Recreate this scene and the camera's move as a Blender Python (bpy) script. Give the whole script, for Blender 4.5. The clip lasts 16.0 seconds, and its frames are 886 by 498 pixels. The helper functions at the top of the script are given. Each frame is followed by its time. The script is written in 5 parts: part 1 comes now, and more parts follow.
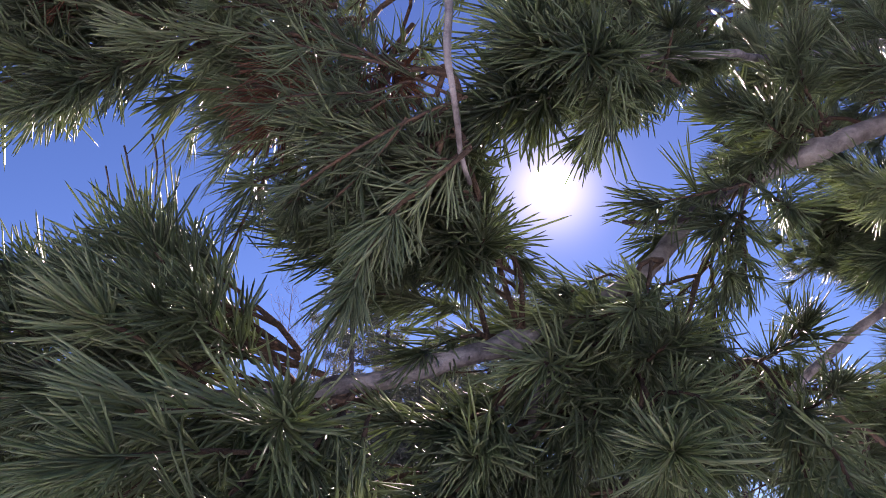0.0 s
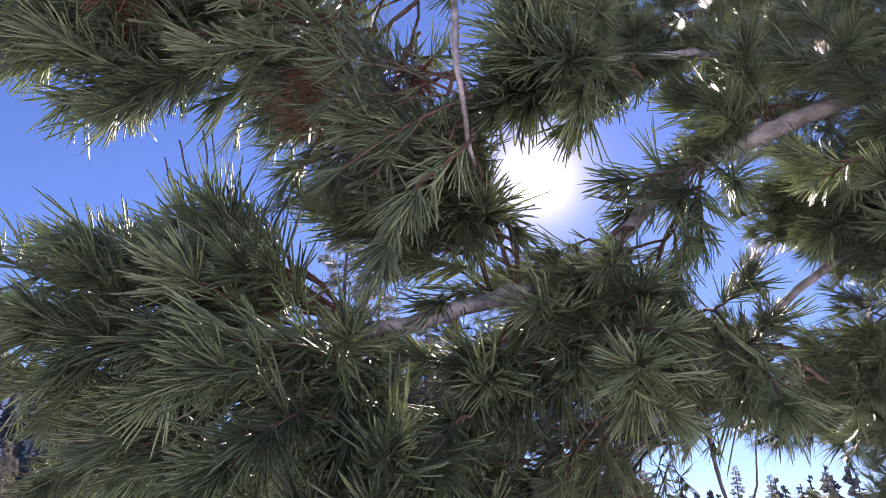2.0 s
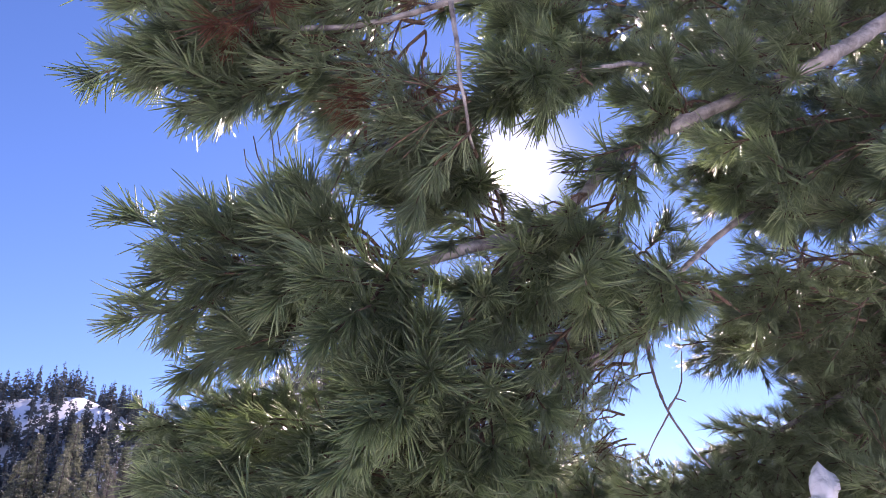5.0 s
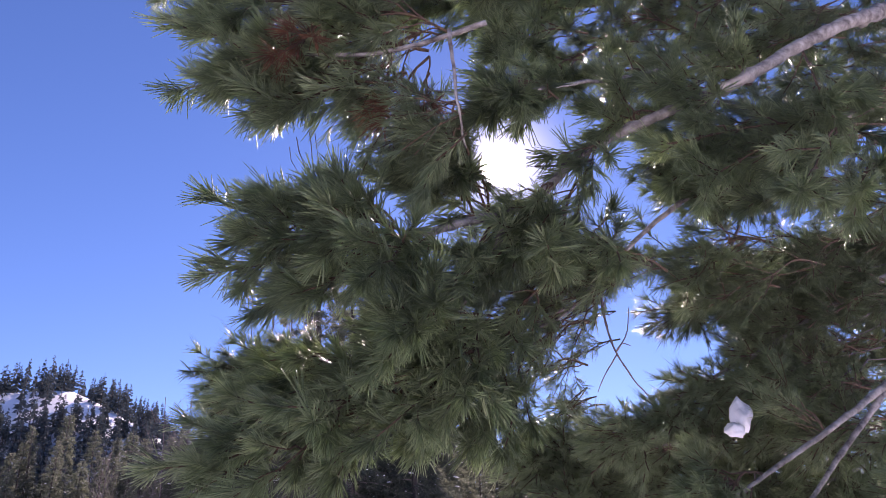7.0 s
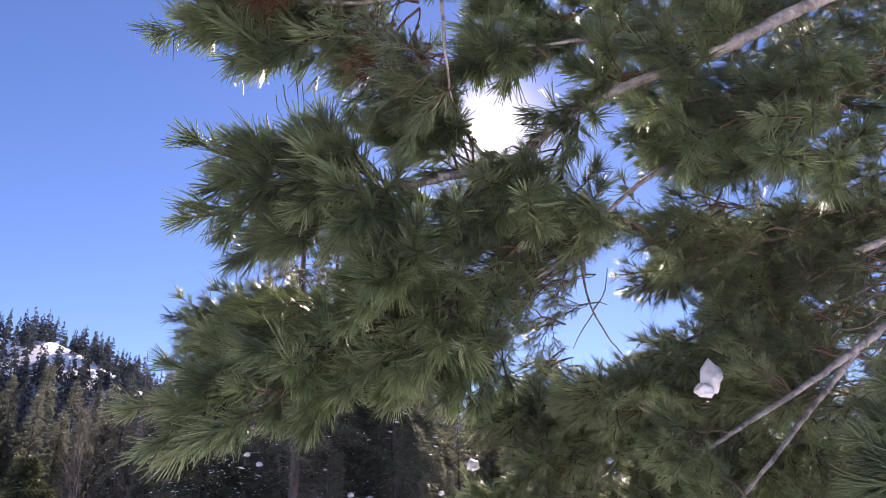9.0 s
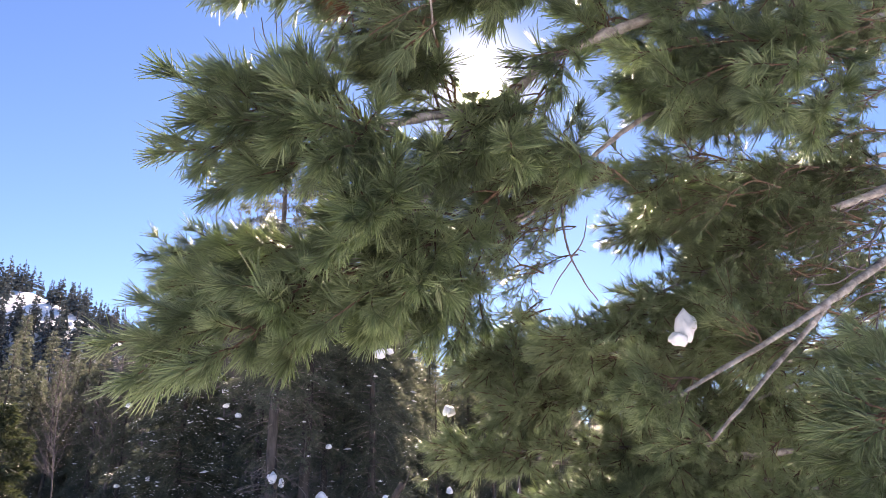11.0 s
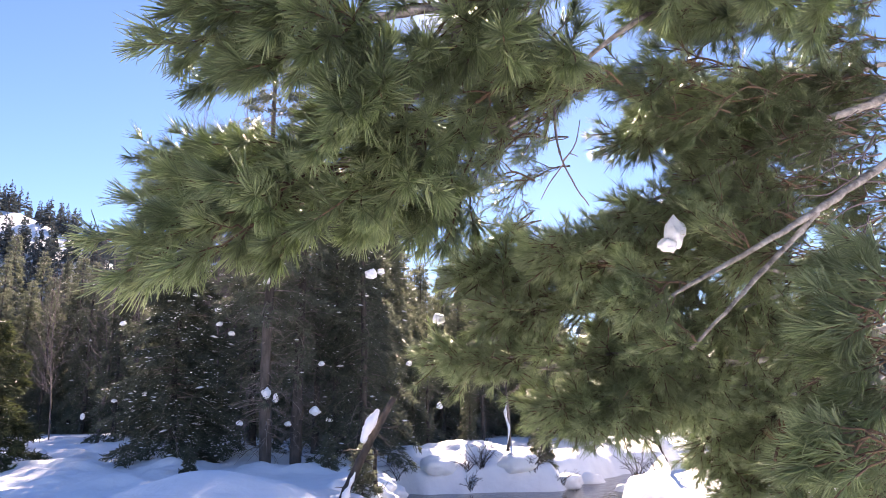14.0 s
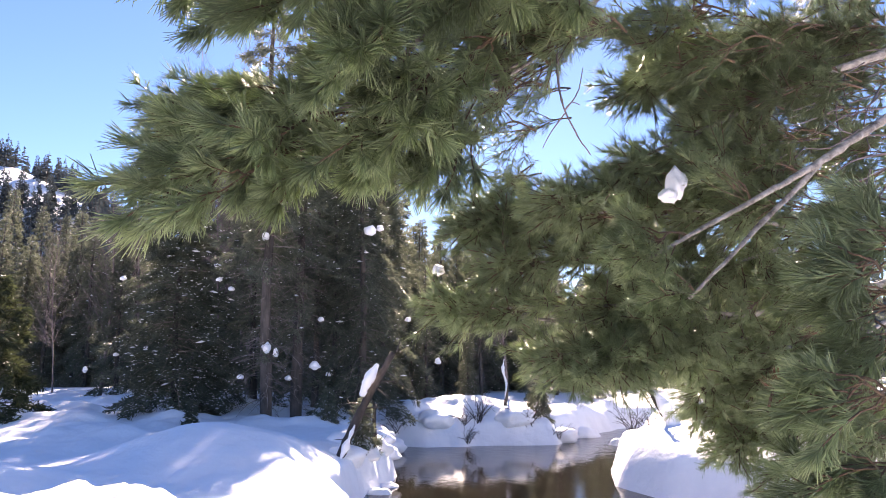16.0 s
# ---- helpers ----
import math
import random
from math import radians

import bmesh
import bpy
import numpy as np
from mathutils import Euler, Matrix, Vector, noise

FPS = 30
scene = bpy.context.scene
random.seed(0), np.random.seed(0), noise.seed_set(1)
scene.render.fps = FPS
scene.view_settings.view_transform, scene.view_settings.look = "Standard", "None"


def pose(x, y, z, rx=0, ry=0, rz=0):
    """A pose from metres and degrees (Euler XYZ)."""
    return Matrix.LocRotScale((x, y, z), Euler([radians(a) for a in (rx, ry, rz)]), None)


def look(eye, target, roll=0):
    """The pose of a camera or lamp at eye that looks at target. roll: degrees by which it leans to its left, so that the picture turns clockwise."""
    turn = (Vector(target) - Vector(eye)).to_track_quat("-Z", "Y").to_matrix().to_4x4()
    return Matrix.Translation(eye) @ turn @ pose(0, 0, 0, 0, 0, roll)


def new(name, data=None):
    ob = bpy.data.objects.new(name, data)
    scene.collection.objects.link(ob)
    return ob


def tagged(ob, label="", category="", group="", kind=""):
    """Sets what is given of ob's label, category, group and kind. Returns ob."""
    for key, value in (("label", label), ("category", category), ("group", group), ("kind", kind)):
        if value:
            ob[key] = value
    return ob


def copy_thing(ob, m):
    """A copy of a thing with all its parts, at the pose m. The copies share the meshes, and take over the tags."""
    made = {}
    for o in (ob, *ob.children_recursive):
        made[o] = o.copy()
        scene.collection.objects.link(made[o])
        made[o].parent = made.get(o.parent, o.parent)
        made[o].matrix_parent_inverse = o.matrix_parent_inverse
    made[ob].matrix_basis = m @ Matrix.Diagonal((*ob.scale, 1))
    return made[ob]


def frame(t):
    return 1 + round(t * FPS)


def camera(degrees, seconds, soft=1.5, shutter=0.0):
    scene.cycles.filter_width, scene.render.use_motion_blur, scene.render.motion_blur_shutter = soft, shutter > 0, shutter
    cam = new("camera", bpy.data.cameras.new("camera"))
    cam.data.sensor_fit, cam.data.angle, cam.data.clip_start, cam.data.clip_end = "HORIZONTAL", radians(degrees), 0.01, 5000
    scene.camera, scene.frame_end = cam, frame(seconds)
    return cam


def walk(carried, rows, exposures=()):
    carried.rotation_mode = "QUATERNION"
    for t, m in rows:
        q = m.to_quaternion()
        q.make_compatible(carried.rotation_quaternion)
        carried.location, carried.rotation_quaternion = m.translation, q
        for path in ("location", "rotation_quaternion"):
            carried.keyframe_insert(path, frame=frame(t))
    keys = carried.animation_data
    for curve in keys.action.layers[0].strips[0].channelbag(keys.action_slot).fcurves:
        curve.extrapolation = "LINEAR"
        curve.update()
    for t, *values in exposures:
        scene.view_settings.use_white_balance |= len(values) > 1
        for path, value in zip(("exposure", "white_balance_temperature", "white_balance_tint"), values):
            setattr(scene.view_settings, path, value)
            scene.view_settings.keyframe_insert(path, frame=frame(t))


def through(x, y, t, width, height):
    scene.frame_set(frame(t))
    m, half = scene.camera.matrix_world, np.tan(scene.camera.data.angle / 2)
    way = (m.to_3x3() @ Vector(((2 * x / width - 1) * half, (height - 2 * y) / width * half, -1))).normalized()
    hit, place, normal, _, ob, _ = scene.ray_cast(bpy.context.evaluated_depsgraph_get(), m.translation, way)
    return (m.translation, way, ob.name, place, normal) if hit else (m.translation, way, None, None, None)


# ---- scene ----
cam = camera(64, 16.0, soft=0.75)
PATH = [
    (0, look((0.041, 0.666, 2.187), (-0.126, 2.446, 3.084), 0.97)),
    (0.5, look((0.036, 0.651, 2.176), (-0.128, 2.433, 3.069), 0.74)),
    (1, look((0.035, 0.620, 2.152), (-0.117, 2.408, 3.035), 0.02)),
    (1.5, look((0.034, 0.584, 2.124), (-0.109, 2.374, 3.004), -0.42)),
    (2, look((0.027, 0.544, 2.101), (-0.104, 2.338, 2.975), -0.79)),
    (2.5, look((0.024, 0.498, 2.073), (-0.098, 2.295, 2.944), -1.16)),
    (3, look((0.016, 0.458, 2.047), (-0.095, 2.257, 2.913), -1.47)),
    (3.5, look((0.012, 0.414, 2.014), (-0.085, 2.214, 2.880), -2.13)),
    (4, look((0.005, 0.365, 1.985), (-0.079, 2.171, 2.840), -2.66)),
    (6.5, look((-0.010, 0.048, 1.759), (-0.060, 1.853, 2.619), -3.28)),
    (7, look((-0.012, -0.044, 1.716), (-0.056, 1.769, 2.559), -3.24)),
    (7.5, look((-0.011, -0.071, 1.707), (-0.061, 1.747, 2.538), -3.26)),
    (8, look((-0.013, -0.067, 1.703), (-0.058, 1.759, 2.518), -2.79)),
    (8.5, look((-0.010, -0.055, 1.696), (-0.040, 1.785, 2.478), -2.08)),
    (9, look((-0.004, -0.048, 1.689), (-0.015, 1.807, 2.438), -1.61)),
    (11.5, look((0.001, -0.022, 1.653), (0.048, 1.884, 2.257), -0.77)),
    (12, look((-0.002, -0.019, 1.644), (0.053, 1.899, 2.208), -0.63)),
    (12.5, look((0.000, -0.013, 1.635), (0.059, 1.917, 2.155), -0.57)),
    (13, look((0.000, -0.008, 1.629), (0.060, 1.931, 2.116), -0.58)),
    (13.5, look((0.002, -0.003, 1.624), (0.062, 1.944, 2.081), -0.64)),
    (14, look((0.003, -0.003, 1.621), (0.065, 1.950, 2.048), -0.78)),
    (14.5, look((0.003, -0.001, 1.615), (0.067, 1.959, 2.012), -0.73)),
    (15, look((-0.000, -0.005, 1.611), (0.064, 1.960, 1.978), -0.55)),
    (15.5, look((0.000, -0.004, 1.606), (0.063, 1.966, 1.947), -0.57)),
    (16, look((0.000, 0.000, 1.600), (0.064, 1.975, 1.910), -0.44)),
]

walk(cam, PATH, exposures=[(0.0, 1.04, 6750, 44), (2.0, 1.4, 6800, 42), (4.0, 1.74, 6800, 40), (7.0, 1.26, 6700, 43), (9.0, 1.42, 7200, 36), (11.4, 1.97, 7900, 27), (16.0, 2.02, 7700, 28)])

# ---- world and sun ----
SUN_AZ, SUN_EL = radians(4.65), radians(31.3)      # to the right of +y, above the horizon
SUN = Vector((math.sin(SUN_AZ) * math.cos(SUN_EL), math.cos(SUN_AZ) * math.cos(SUN_EL), math.sin(SUN_EL)))
world = bpy.data.worlds.new("sky")
scene.world = world
world.use_nodes = True
wn, wl = world.node_tree.nodes, world.node_tree.links
wn.clear()
sky = wn.new("ShaderNodeTexSky")
sky.sky_type, sky.sun_disc = "NISHITA", False
sky.sun_elevation, sky.sun_rotation = SUN_EL, SUN_AZ
sky.altitude, sky.air_density, sky.dust_density, sky.ozone_density = 1900, 1.0, 0.15, 4.0
sky_bg = wn.new("ShaderNodeBackground")
sky_bg.inputs["Strength"].default_value = 0.072
deep = wn.new("ShaderNodeHueSaturation")
deep.inputs["Saturation"].default_value, deep.inputs["Hue"].default_value = 1.14, 0.505
wl.new(sky.outputs[0], deep.inputs["Color"])
wl.new(deep.outputs[0], sky_bg.inputs["Color"])
# the sun's own bright disc and aureole, in the sky where the sun stands
coord = wn.new("ShaderNodeTexCoord")
dot = wn.new("ShaderNodeVectorMath")
dot.operation = "DOT_PRODUCT"
dot.inputs[1].default_value = SUN
wl.new(coord.outputs["Generated"], dot.inputs[0])
disc = wn.new("ShaderNodeMapRange")
disc.interpolation_type = "SMOOTHSTEP"
disc.inputs["From Min"].default_value, disc.inputs["From Max"].default_value = math.cos(radians(1.9)), math.cos(radians(1.3))
disc.inputs["To Max"].default_value = 26.0
wl.new(dot.outputs["Value"], disc.inputs["Value"])
halo = wn.new("ShaderNodeMath")
halo.operation = "POWER"
halo.use_clamp = False
floor0 = wn.new("ShaderNodeMath")
floor0.operation = "MAXIMUM"
floor0.inputs[1].default_value = 0.0
wl.new(dot.outputs["Value"], floor0.inputs[0])
wl.new(floor0.outputs[0], halo.inputs[0])
halo.inputs[1].default_value = 600.0
total = wn.new("ShaderNodeMath")
total.operation = "MULTIPLY_ADD"
total.inputs[1].default_value = 0.5
wl.new(halo.outputs[0], total.inputs[0])
wl.new(disc.outputs[0], total.inputs[2])
sun_bg = wn.new("ShaderNodeBackground")
sun_bg.inputs["Color"].default_value = (1, 0.97, 0.95, 1)
wl.new(total.outputs[0], sun_bg.inputs["Strength"])
add = wn.new("ShaderNodeAddShader")
wl.new(sky_bg.outputs[0], add.inputs[0])
wl.new(sun_bg.outputs[0], add.inputs[1])
wl.new(add.outputs[0], wn.new("ShaderNodeOutputWorld").inputs["Surface"])

sun = new("sun", bpy.data.lights.new("sun", "SUN"))
sun.data.energy, sun.data.angle, sun.data.color = 5.0, radians(0.6), (1.0, 0.95, 0.87)
sun.matrix_world = look(SUN * 50, (0, 0, 0))


# ---- materials ----
def material(name, build):
    m = bpy.data.materials.new(name)
    m.use_nodes = True
    nt = m.node_tree
    nt.nodes.clear()
    out = nt.nodes.new("ShaderNodeOutputMaterial")
    nt.links.new(build(nt), out.inputs["Surface"])
    return m


def node(nt, kind, **values):
    n = nt.nodes.new(kind)
    for key, value in values.items():
        n.inputs[key.replace("_", " ")].default_value = value
    return n


def noise_at(nt, scale, detail=4, rough=0.55, where="Object", stretch=None):
    tc = nt.nodes.new("ShaderNodeTexCoord")
    n = node(nt, "ShaderNodeTexNoise", Scale=scale, Detail=detail, Roughness=rough)
    if stretch:
        mp = nt.nodes.new("ShaderNodeMapping")
        mp.inputs["Scale"].default_value = stretch
        nt.links.new(tc.outputs[where], mp.inputs["Vector"])
        nt.links.new(mp.outputs[0], n.inputs["Vector"])
    else:
        nt.links.new(tc.outputs[where], n.inputs["Vector"])
    return n.outputs["Fac"]


def ramp(nt, fac, stops):
    r = nt.nodes.new("ShaderNodeValToRGB")
    e = r.color_ramp.elements
    while len(e) < len(stops):
        e.new(0.5)
    for k, (at, c) in enumerate(stops):
        e[k].position, e[k].color = at, (*c, 1)
    nt.links.new(fac, r.inputs["Fac"])
    return r.outputs["Color"]


def bumped(nt, shader, height, strength, distance):
    b = node(nt, "ShaderNodeBump", Strength=strength, Distance=distance)
    nt.links.new(height, b.inputs["Height"])
    nt.links.new(b.outputs[0], shader.inputs["Normal"])


def needle_mat(name, dark, mid, light, through, gloss=0.35, share=0.35, shine=0.6):
    """Needles: glossy wax over green, with the light that comes through them."""
    def build(nt):
        geo = nt.nodes.new("ShaderNodeNewGeometry")
        info = nt.nodes.new("ShaderNodeObjectInfo")
        mixv = node(nt, "ShaderNodeMath")
        mixv.operation = "MULTIPLY_ADD"
        mixv.inputs[1].default_value = 0.5
        half = node(nt, "ShaderNodeMath")
        half.operation = "MULTIPLY"
        half.inputs[1].default_value = 0.5
        nt.links.new(info.outputs["Random"], half.inputs[0])
        nt.links.new(geo.outputs["Random Per Island"], mixv.inputs[0])
        nt.links.new(half.outputs[0], mixv.inputs[2])
        col = ramp(nt, mixv.outputs[0], [(0.05, dark), (0.5, mid), (0.95, light)])
        p = node(nt, "ShaderNodeBsdfPrincipled", Roughness=gloss)
        p.inputs["Specular IOR Level"].default_value = shine
        nt.links.new(col, p.inputs["Base Color"])
        tr = nt.nodes.new("ShaderNodeBsdfTranslucent")
        tint = ramp(nt, mixv.outputs[0], [(0.0, tuple(c * 0.6 for c in through)), (1.0, through)])
        nt.links.new(tint, tr.inputs["Color"])
        mx = node(nt, "ShaderNodeMixShader", Fac=share)
        nt.links.new(p.outputs[0], mx.inputs[1])
        nt.links.new(tr.outputs[0], mx.inputs[2])
        return mx.outputs[0]
    return material(name, build)


def bark_mat(name, dark, light, scale, rough=0.85, stretch=(1, 1, 1), bump=0.7):
    def build(nt):
        n = noise_at(nt, scale, 6, 0.65, stretch=stretch)
        big = noise_at(nt, scale * 0.2, 3)
        mixed = node(nt, "ShaderNodeMath")
        mixed.operation = "MULTIPLY_ADD"
        mixed.inputs[1].default_value = 0.65
        part_ = node(nt, "ShaderNodeMath")
        part_.operation = "MULTIPLY"
        part_.inputs[1].default_value = 0.35
        nt.links.new(big, part_.inputs[0])
        nt.links.new(n, mixed.inputs[0])
        nt.links.new(part_.outputs[0], mixed.inputs[2])
        p = node(nt, "ShaderNodeBsdfPrincipled", Roughness=rough)
        nt.links.new(ramp(nt, mixed.outputs[0], [(0.36, dark), (0.62, light)]), p.inputs["Base Color"])
        bumped(nt, p, n, bump, 0.01)
        return p.outputs[0]
    return material(name, build)


def snow_build(nt):
    p = node(nt, "ShaderNodeBsdfPrincipled", Roughness=0.62)
    fine, soft_ = noise_at(nt, 38, 5, 0.6, "Object"), noise_at(nt, 2.2, 4, 0.55, "Object")
    nt.links.new(ramp(nt, soft_, [(0.3, (0.82, 0.83, 0.85)), (0.7, (0.9, 0.9, 0.91))]), p.inputs["Base Color"])
    p.inputs["Specular IOR Level"].default_value = 0.25
    b1 = node(nt, "ShaderNodeBump", Strength=0.35, Distance=0.012)
    nt.links.new(fine, b1.inputs["Height"])
    b2 = node(nt, "ShaderNodeBump", Strength=0.5, Distance=0.12)
    nt.links.new(soft_, b2.inputs["Height"])
    nt.links.new(b2.outputs[0], b1.inputs["Normal"])
    nt.links.new(b1.outputs[0], p.inputs["Normal"])
    return p.outputs[0]


def water_build(nt):
    p = node(nt, "ShaderNodeBsdfPrincipled", Roughness=0.04, IOR=1.33)
    bed = noise_at(nt, 1.4, 5, 0.6)
    nt.links.new(ramp(nt, bed, [(0.35, (0.012, 0.0105, 0.0075)), (0.7, (0.024, 0.02, 0.0135))]), p.inputs["Base Color"])
    rip = noise_at(nt, 7.0, 4, 0.6, stretch=(1, 0.45, 1))
    # livelier water in the riffle at the far end of the pool
    place = nt.nodes.new("ShaderNodeTexCoord")
    apart = nt.nodes.new("ShaderNodeSeparateXYZ")
    nt.links.new(place.outputs["Object"], apart.inputs[0])
    lively = node(nt, "ShaderNodeMapRange")
    for key, value in (("From Min", 16.5), ("From Max", 19.5), ("To Min", 0.12), ("To Max", 0.5)):
        lively.inputs[key].default_value = value
    nt.links.new(apart.outputs["Y"], lively.inputs["Value"])
    b = node(nt, "ShaderNodeBump", Distance=0.03)
    nt.links.new(lively.outputs[0], b.inputs["Strength"])
    nt.links.new(rip, b.inputs["Height"])
    nt.links.new(b.outputs[0], p.inputs["Normal"])
    return p.outputs[0]


SNOW = material("snow", snow_build)
WATER = material("creek_water", water_build)
NEEDLE = needle_mat("pine_needle", (0.045, 0.064, 0.044), (0.16, 0.216, 0.12), (0.39, 0.46, 0.26), (0.55, 0.67, 0.31), 0.32, 0.41, 0.38)
DRY = needle_mat("dry_needle", (0.1, 0.04, 0.02), (0.2, 0.085, 0.04), (0.3, 0.15, 0.07), (0.4, 0.18, 0.08), 0.5, 0.3)
FIR = needle_mat("fir_foliage", (0.04, 0.048, 0.036), (0.08, 0.092, 0.066), (0.17, 0.185, 0.138), (0.27, 0.3, 0.195), 0.45, 0.33, 0.35)
YOUNG = needle_mat("young_fir_foliage", (0.024, 0.034, 0.02), (0.055, 0.07, 0.035), (0.11, 0.13, 0.065), (0.15, 0.18, 0.07), 0.5, 0.25, 0.3)
# bluer and paler than the near firs: distance haze mixed into the base colour
HAZE_TINTED = needle_mat("haze_tinted_foliage", (0.055, 0.074, 0.085), (0.08, 0.102, 0.112), (0.11, 0.135, 0.14), (0.1, 0.12, 0.1), 0.8, 0.15, 0.08)
BARK = bark_mat("grey_pine_bark", (0.06, 0.05, 0.043), (0.47, 0.43, 0.385), 38)
TWIG = bark_mat("brown_twig_bark", (0.055, 0.036, 0.024), (0.18, 0.115, 0.065), 160)
TRUNK = bark_mat("dark_trunk_bark", (0.025, 0.021, 0.018), (0.105, 0.088, 0.078), 9, stretch=(1, 1, 0.25))
DEAD = bark_mat("grey_dead_wood", (0.1, 0.085, 0.075), (0.34, 0.3, 0.27), 14, stretch=(1, 1, 0.3))
LOG = bark_mat("dark_log_bark", (0.016, 0.013, 0.011), (0.07, 0.056, 0.048), 11, stretch=(1, 1, 0.3))
PALE = bark_mat("pale_bare_twigs", (0.08, 0.065, 0.065), (0.2, 0.165, 0.165), 12)


# ---- mesh helpers ----
rng = np.random.default_rng(7)


def unit(a):
    a = np.asarray(a, float)
    return a / np.maximum(np.linalg.norm(a, axis=-1, keepdims=True), 1e-9)


def mesh_of(name, verts, faces, mat, smooth=True):
    me = bpy.data.meshes.new(name)
    me.from_pydata(np.asarray(verts).tolist(), [], faces if isinstance(faces, list) else faces.tolist())
    me.materials.append(mat)
    if smooth:
        me.shade_smooth()
    me.update()
    return me


def part(name, me, parent, label=""):
    ob = new(name, me)
    ob.parent = parent
    return tagged(ob, label) if label else ob


def side_of(d):
    """Two directions across d, row by row."""
    d = unit(d)
    ref = np.where(np.abs(d[..., 2:3]) < 0.9, [0.0, 0.0, 1.0], [1.0, 0.0, 0.0])
    u = unit(np.cross(d, ref))
    return u, np.cross(d, u)


def needles(base, way, bend, length, radius, rings=3):
    """Curved, three-sided, bluntly pointed needles: vertices and faces."""
    n = len(base)
    u, v = side_of(way)
    at = {1: ((0.0, 1.0),), 2: ((0.0, 0.8), (0.6, 1.0)), 3: ((0.0, 0.7), (0.5, 1.0), (0.92, 0.8))}[rings]
    top = 3 * rings
    verts = np.zeros((n, top + 1, 3))
    for k, (s, w) in enumerate(at):
        mid = base + way * (s * length)[:, None] + bend * (s * s * length)[:, None]
        for j in range(3):
            a = j * 2.0944
            verts[:, 3 * k + j] = mid + (u * math.cos(a) + v * math.sin(a)) * (radius * w)[:, None]
    verts[:, top] = base + way * length[:, None] + bend * length[:, None]
    local = [(3 * k + j, 3 * k + (j + 1) % 3, 3 * k + 3 + (j + 1) % 3, 3 * k + 3 + j) for k in range(rings - 1) for j in range(3)]
    tips = [(top - 3 + j, top - 3 + (j + 1) % 3, top) for j in range(3)]
    off = (np.arange(n) * (top + 1))[:, None, None]
    quads = (np.array(local)[None] + off).reshape(-1, 4).tolist() if local else []
    tris = (np.array(tips)[None] + off).reshape(-1, 3).tolist()
    return verts.reshape(-1, 3), quads + tris


def blades(base, way, length, width):
    """Small four-cornered sprigs, folded along their middle, for foliage some way off."""
    n = len(base)
    u, v = side_of(way)
    spin = rng.uniform(0, 6.28, (n, 1))
    across, up = u * np.cos(spin) + v * np.sin(spin), v * np.cos(spin) - u * np.sin(spin)
    L, W = length[:, None], width[:, None]
    verts = np.stack([base, base + way * L * 0.5 + across * W + up * W * 0.5, base + way * L, base + way * L * 0.5 - across * W + up * W * 0.5], 1)
    idx = (np.arange(n) * 4)[:, None]
    faces = np.concatenate([idx + [0, 1, 2], idx + [0, 2, 3]]).tolist()
    return verts.reshape(-1, 3), faces


def smooth_line(points, step):
    """A Catmull-Rom line through the points."""
    p = np.asarray(points, float)
    p = np.vstack([2 * p[0] - p[1], p, 2 * p[-1] - p[-2]])
    out = []
    for k in range(1, len(p) - 2):
        n = max(2, int(np.linalg.norm(p[k + 1] - p[k]) / step))
        for s in np.arange(n) / n:
            a, b, c, d = p[k - 1:k + 3]
            out.append(0.5 * (2 * b + (c - a) * s + (2 * a - 5 * b + 4 * c - d) * s * s + (3 * b - a - 3 * c + d) * s ** 3))
    out.append(p[-2])
    return np.array(out)


def tube(line, r0, r1, sides=8, rough=0.0, knots=0.0, seed=0):
    """A tapered limb along a line, with an uneven, knotted girth."""
    line = np.asarray(line, float)
    n = len(line)
    g = np.random.default_rng(seed)
    d = unit(np.gradient(line, axis=0))
    u = np.zeros_like(d)
    u[0] = side_of(d[:1])[0][0]
    for k in range(1, n):
        u[k] = unit(u[k - 1] - d[k] * (u[k - 1] @ d[k]))
    v = np.cross(d, u)
    r = np.linspace(r0, r1, n) * (1 + knots * (g.random(n) > 0.86) * g.random(n))
    a = np.arange(sides) / sides * 2 * math.pi
    ring = u[:, None] * np.cos(a)[None, :, None] + v[:, None] * np.sin(a)[None, :, None]
    verts = line[:, None] + ring * (r[:, None] * (1 + rough * g.normal(size=(n, sides))))[..., None]
    faces = [(k * sides + j, k * sides + (j + 1) % sides, (k + 1) * sides + (j + 1) % sides, (k + 1) * sides + j) for k in range(n - 1) for j in range(sides)]
    faces += [tuple(range(sides))[::-1], tuple((n - 1) * sides + j for j in range(sides))]
    return verts.reshape(-1, 3), faces


def joined(pieces):
    verts, faces, at = [], [], 0
    for v, f in pieces:
        verts.append(v)
        faces += [tuple(i + at for i in face) for face in f]
        at += len(v)
    return np.vstack(verts), faces


def wave(x, y, scale, seed, octaves=3):
    """Smooth value noise on the plane, about -1 to 1."""
    total, amp, norm = 0.0, 1.0, 0.0
    for o in range(octaves):
        px, py = np.asarray(x) / scale * 2 ** o + seed * 17.3 + o * 5.1, np.asarray(y) / scale * 2 ** o - seed * 9.7
        ix, iy = np.floor(px), np.floor(py)
        fx, fy = px - ix, py - iy
        fx, fy = fx * fx * (3 - 2 * fx), fy * fy * (3 - 2 * fy)
        h = lambda a, b: np.modf(np.abs(np.sin(a * 127.1 + b * 311.7 + seed) * 43758.5453))[0]
        val = (h(ix, iy) * (1 - fx) + h(ix + 1, iy) * fx) * (1 - fy) + (h(ix, iy + 1) * (1 - fx) + h(ix + 1, iy + 1) * fx) * fy
        total, norm, amp = total + amp * (val * 2 - 1), norm + amp, amp * 0.5
    return total / norm


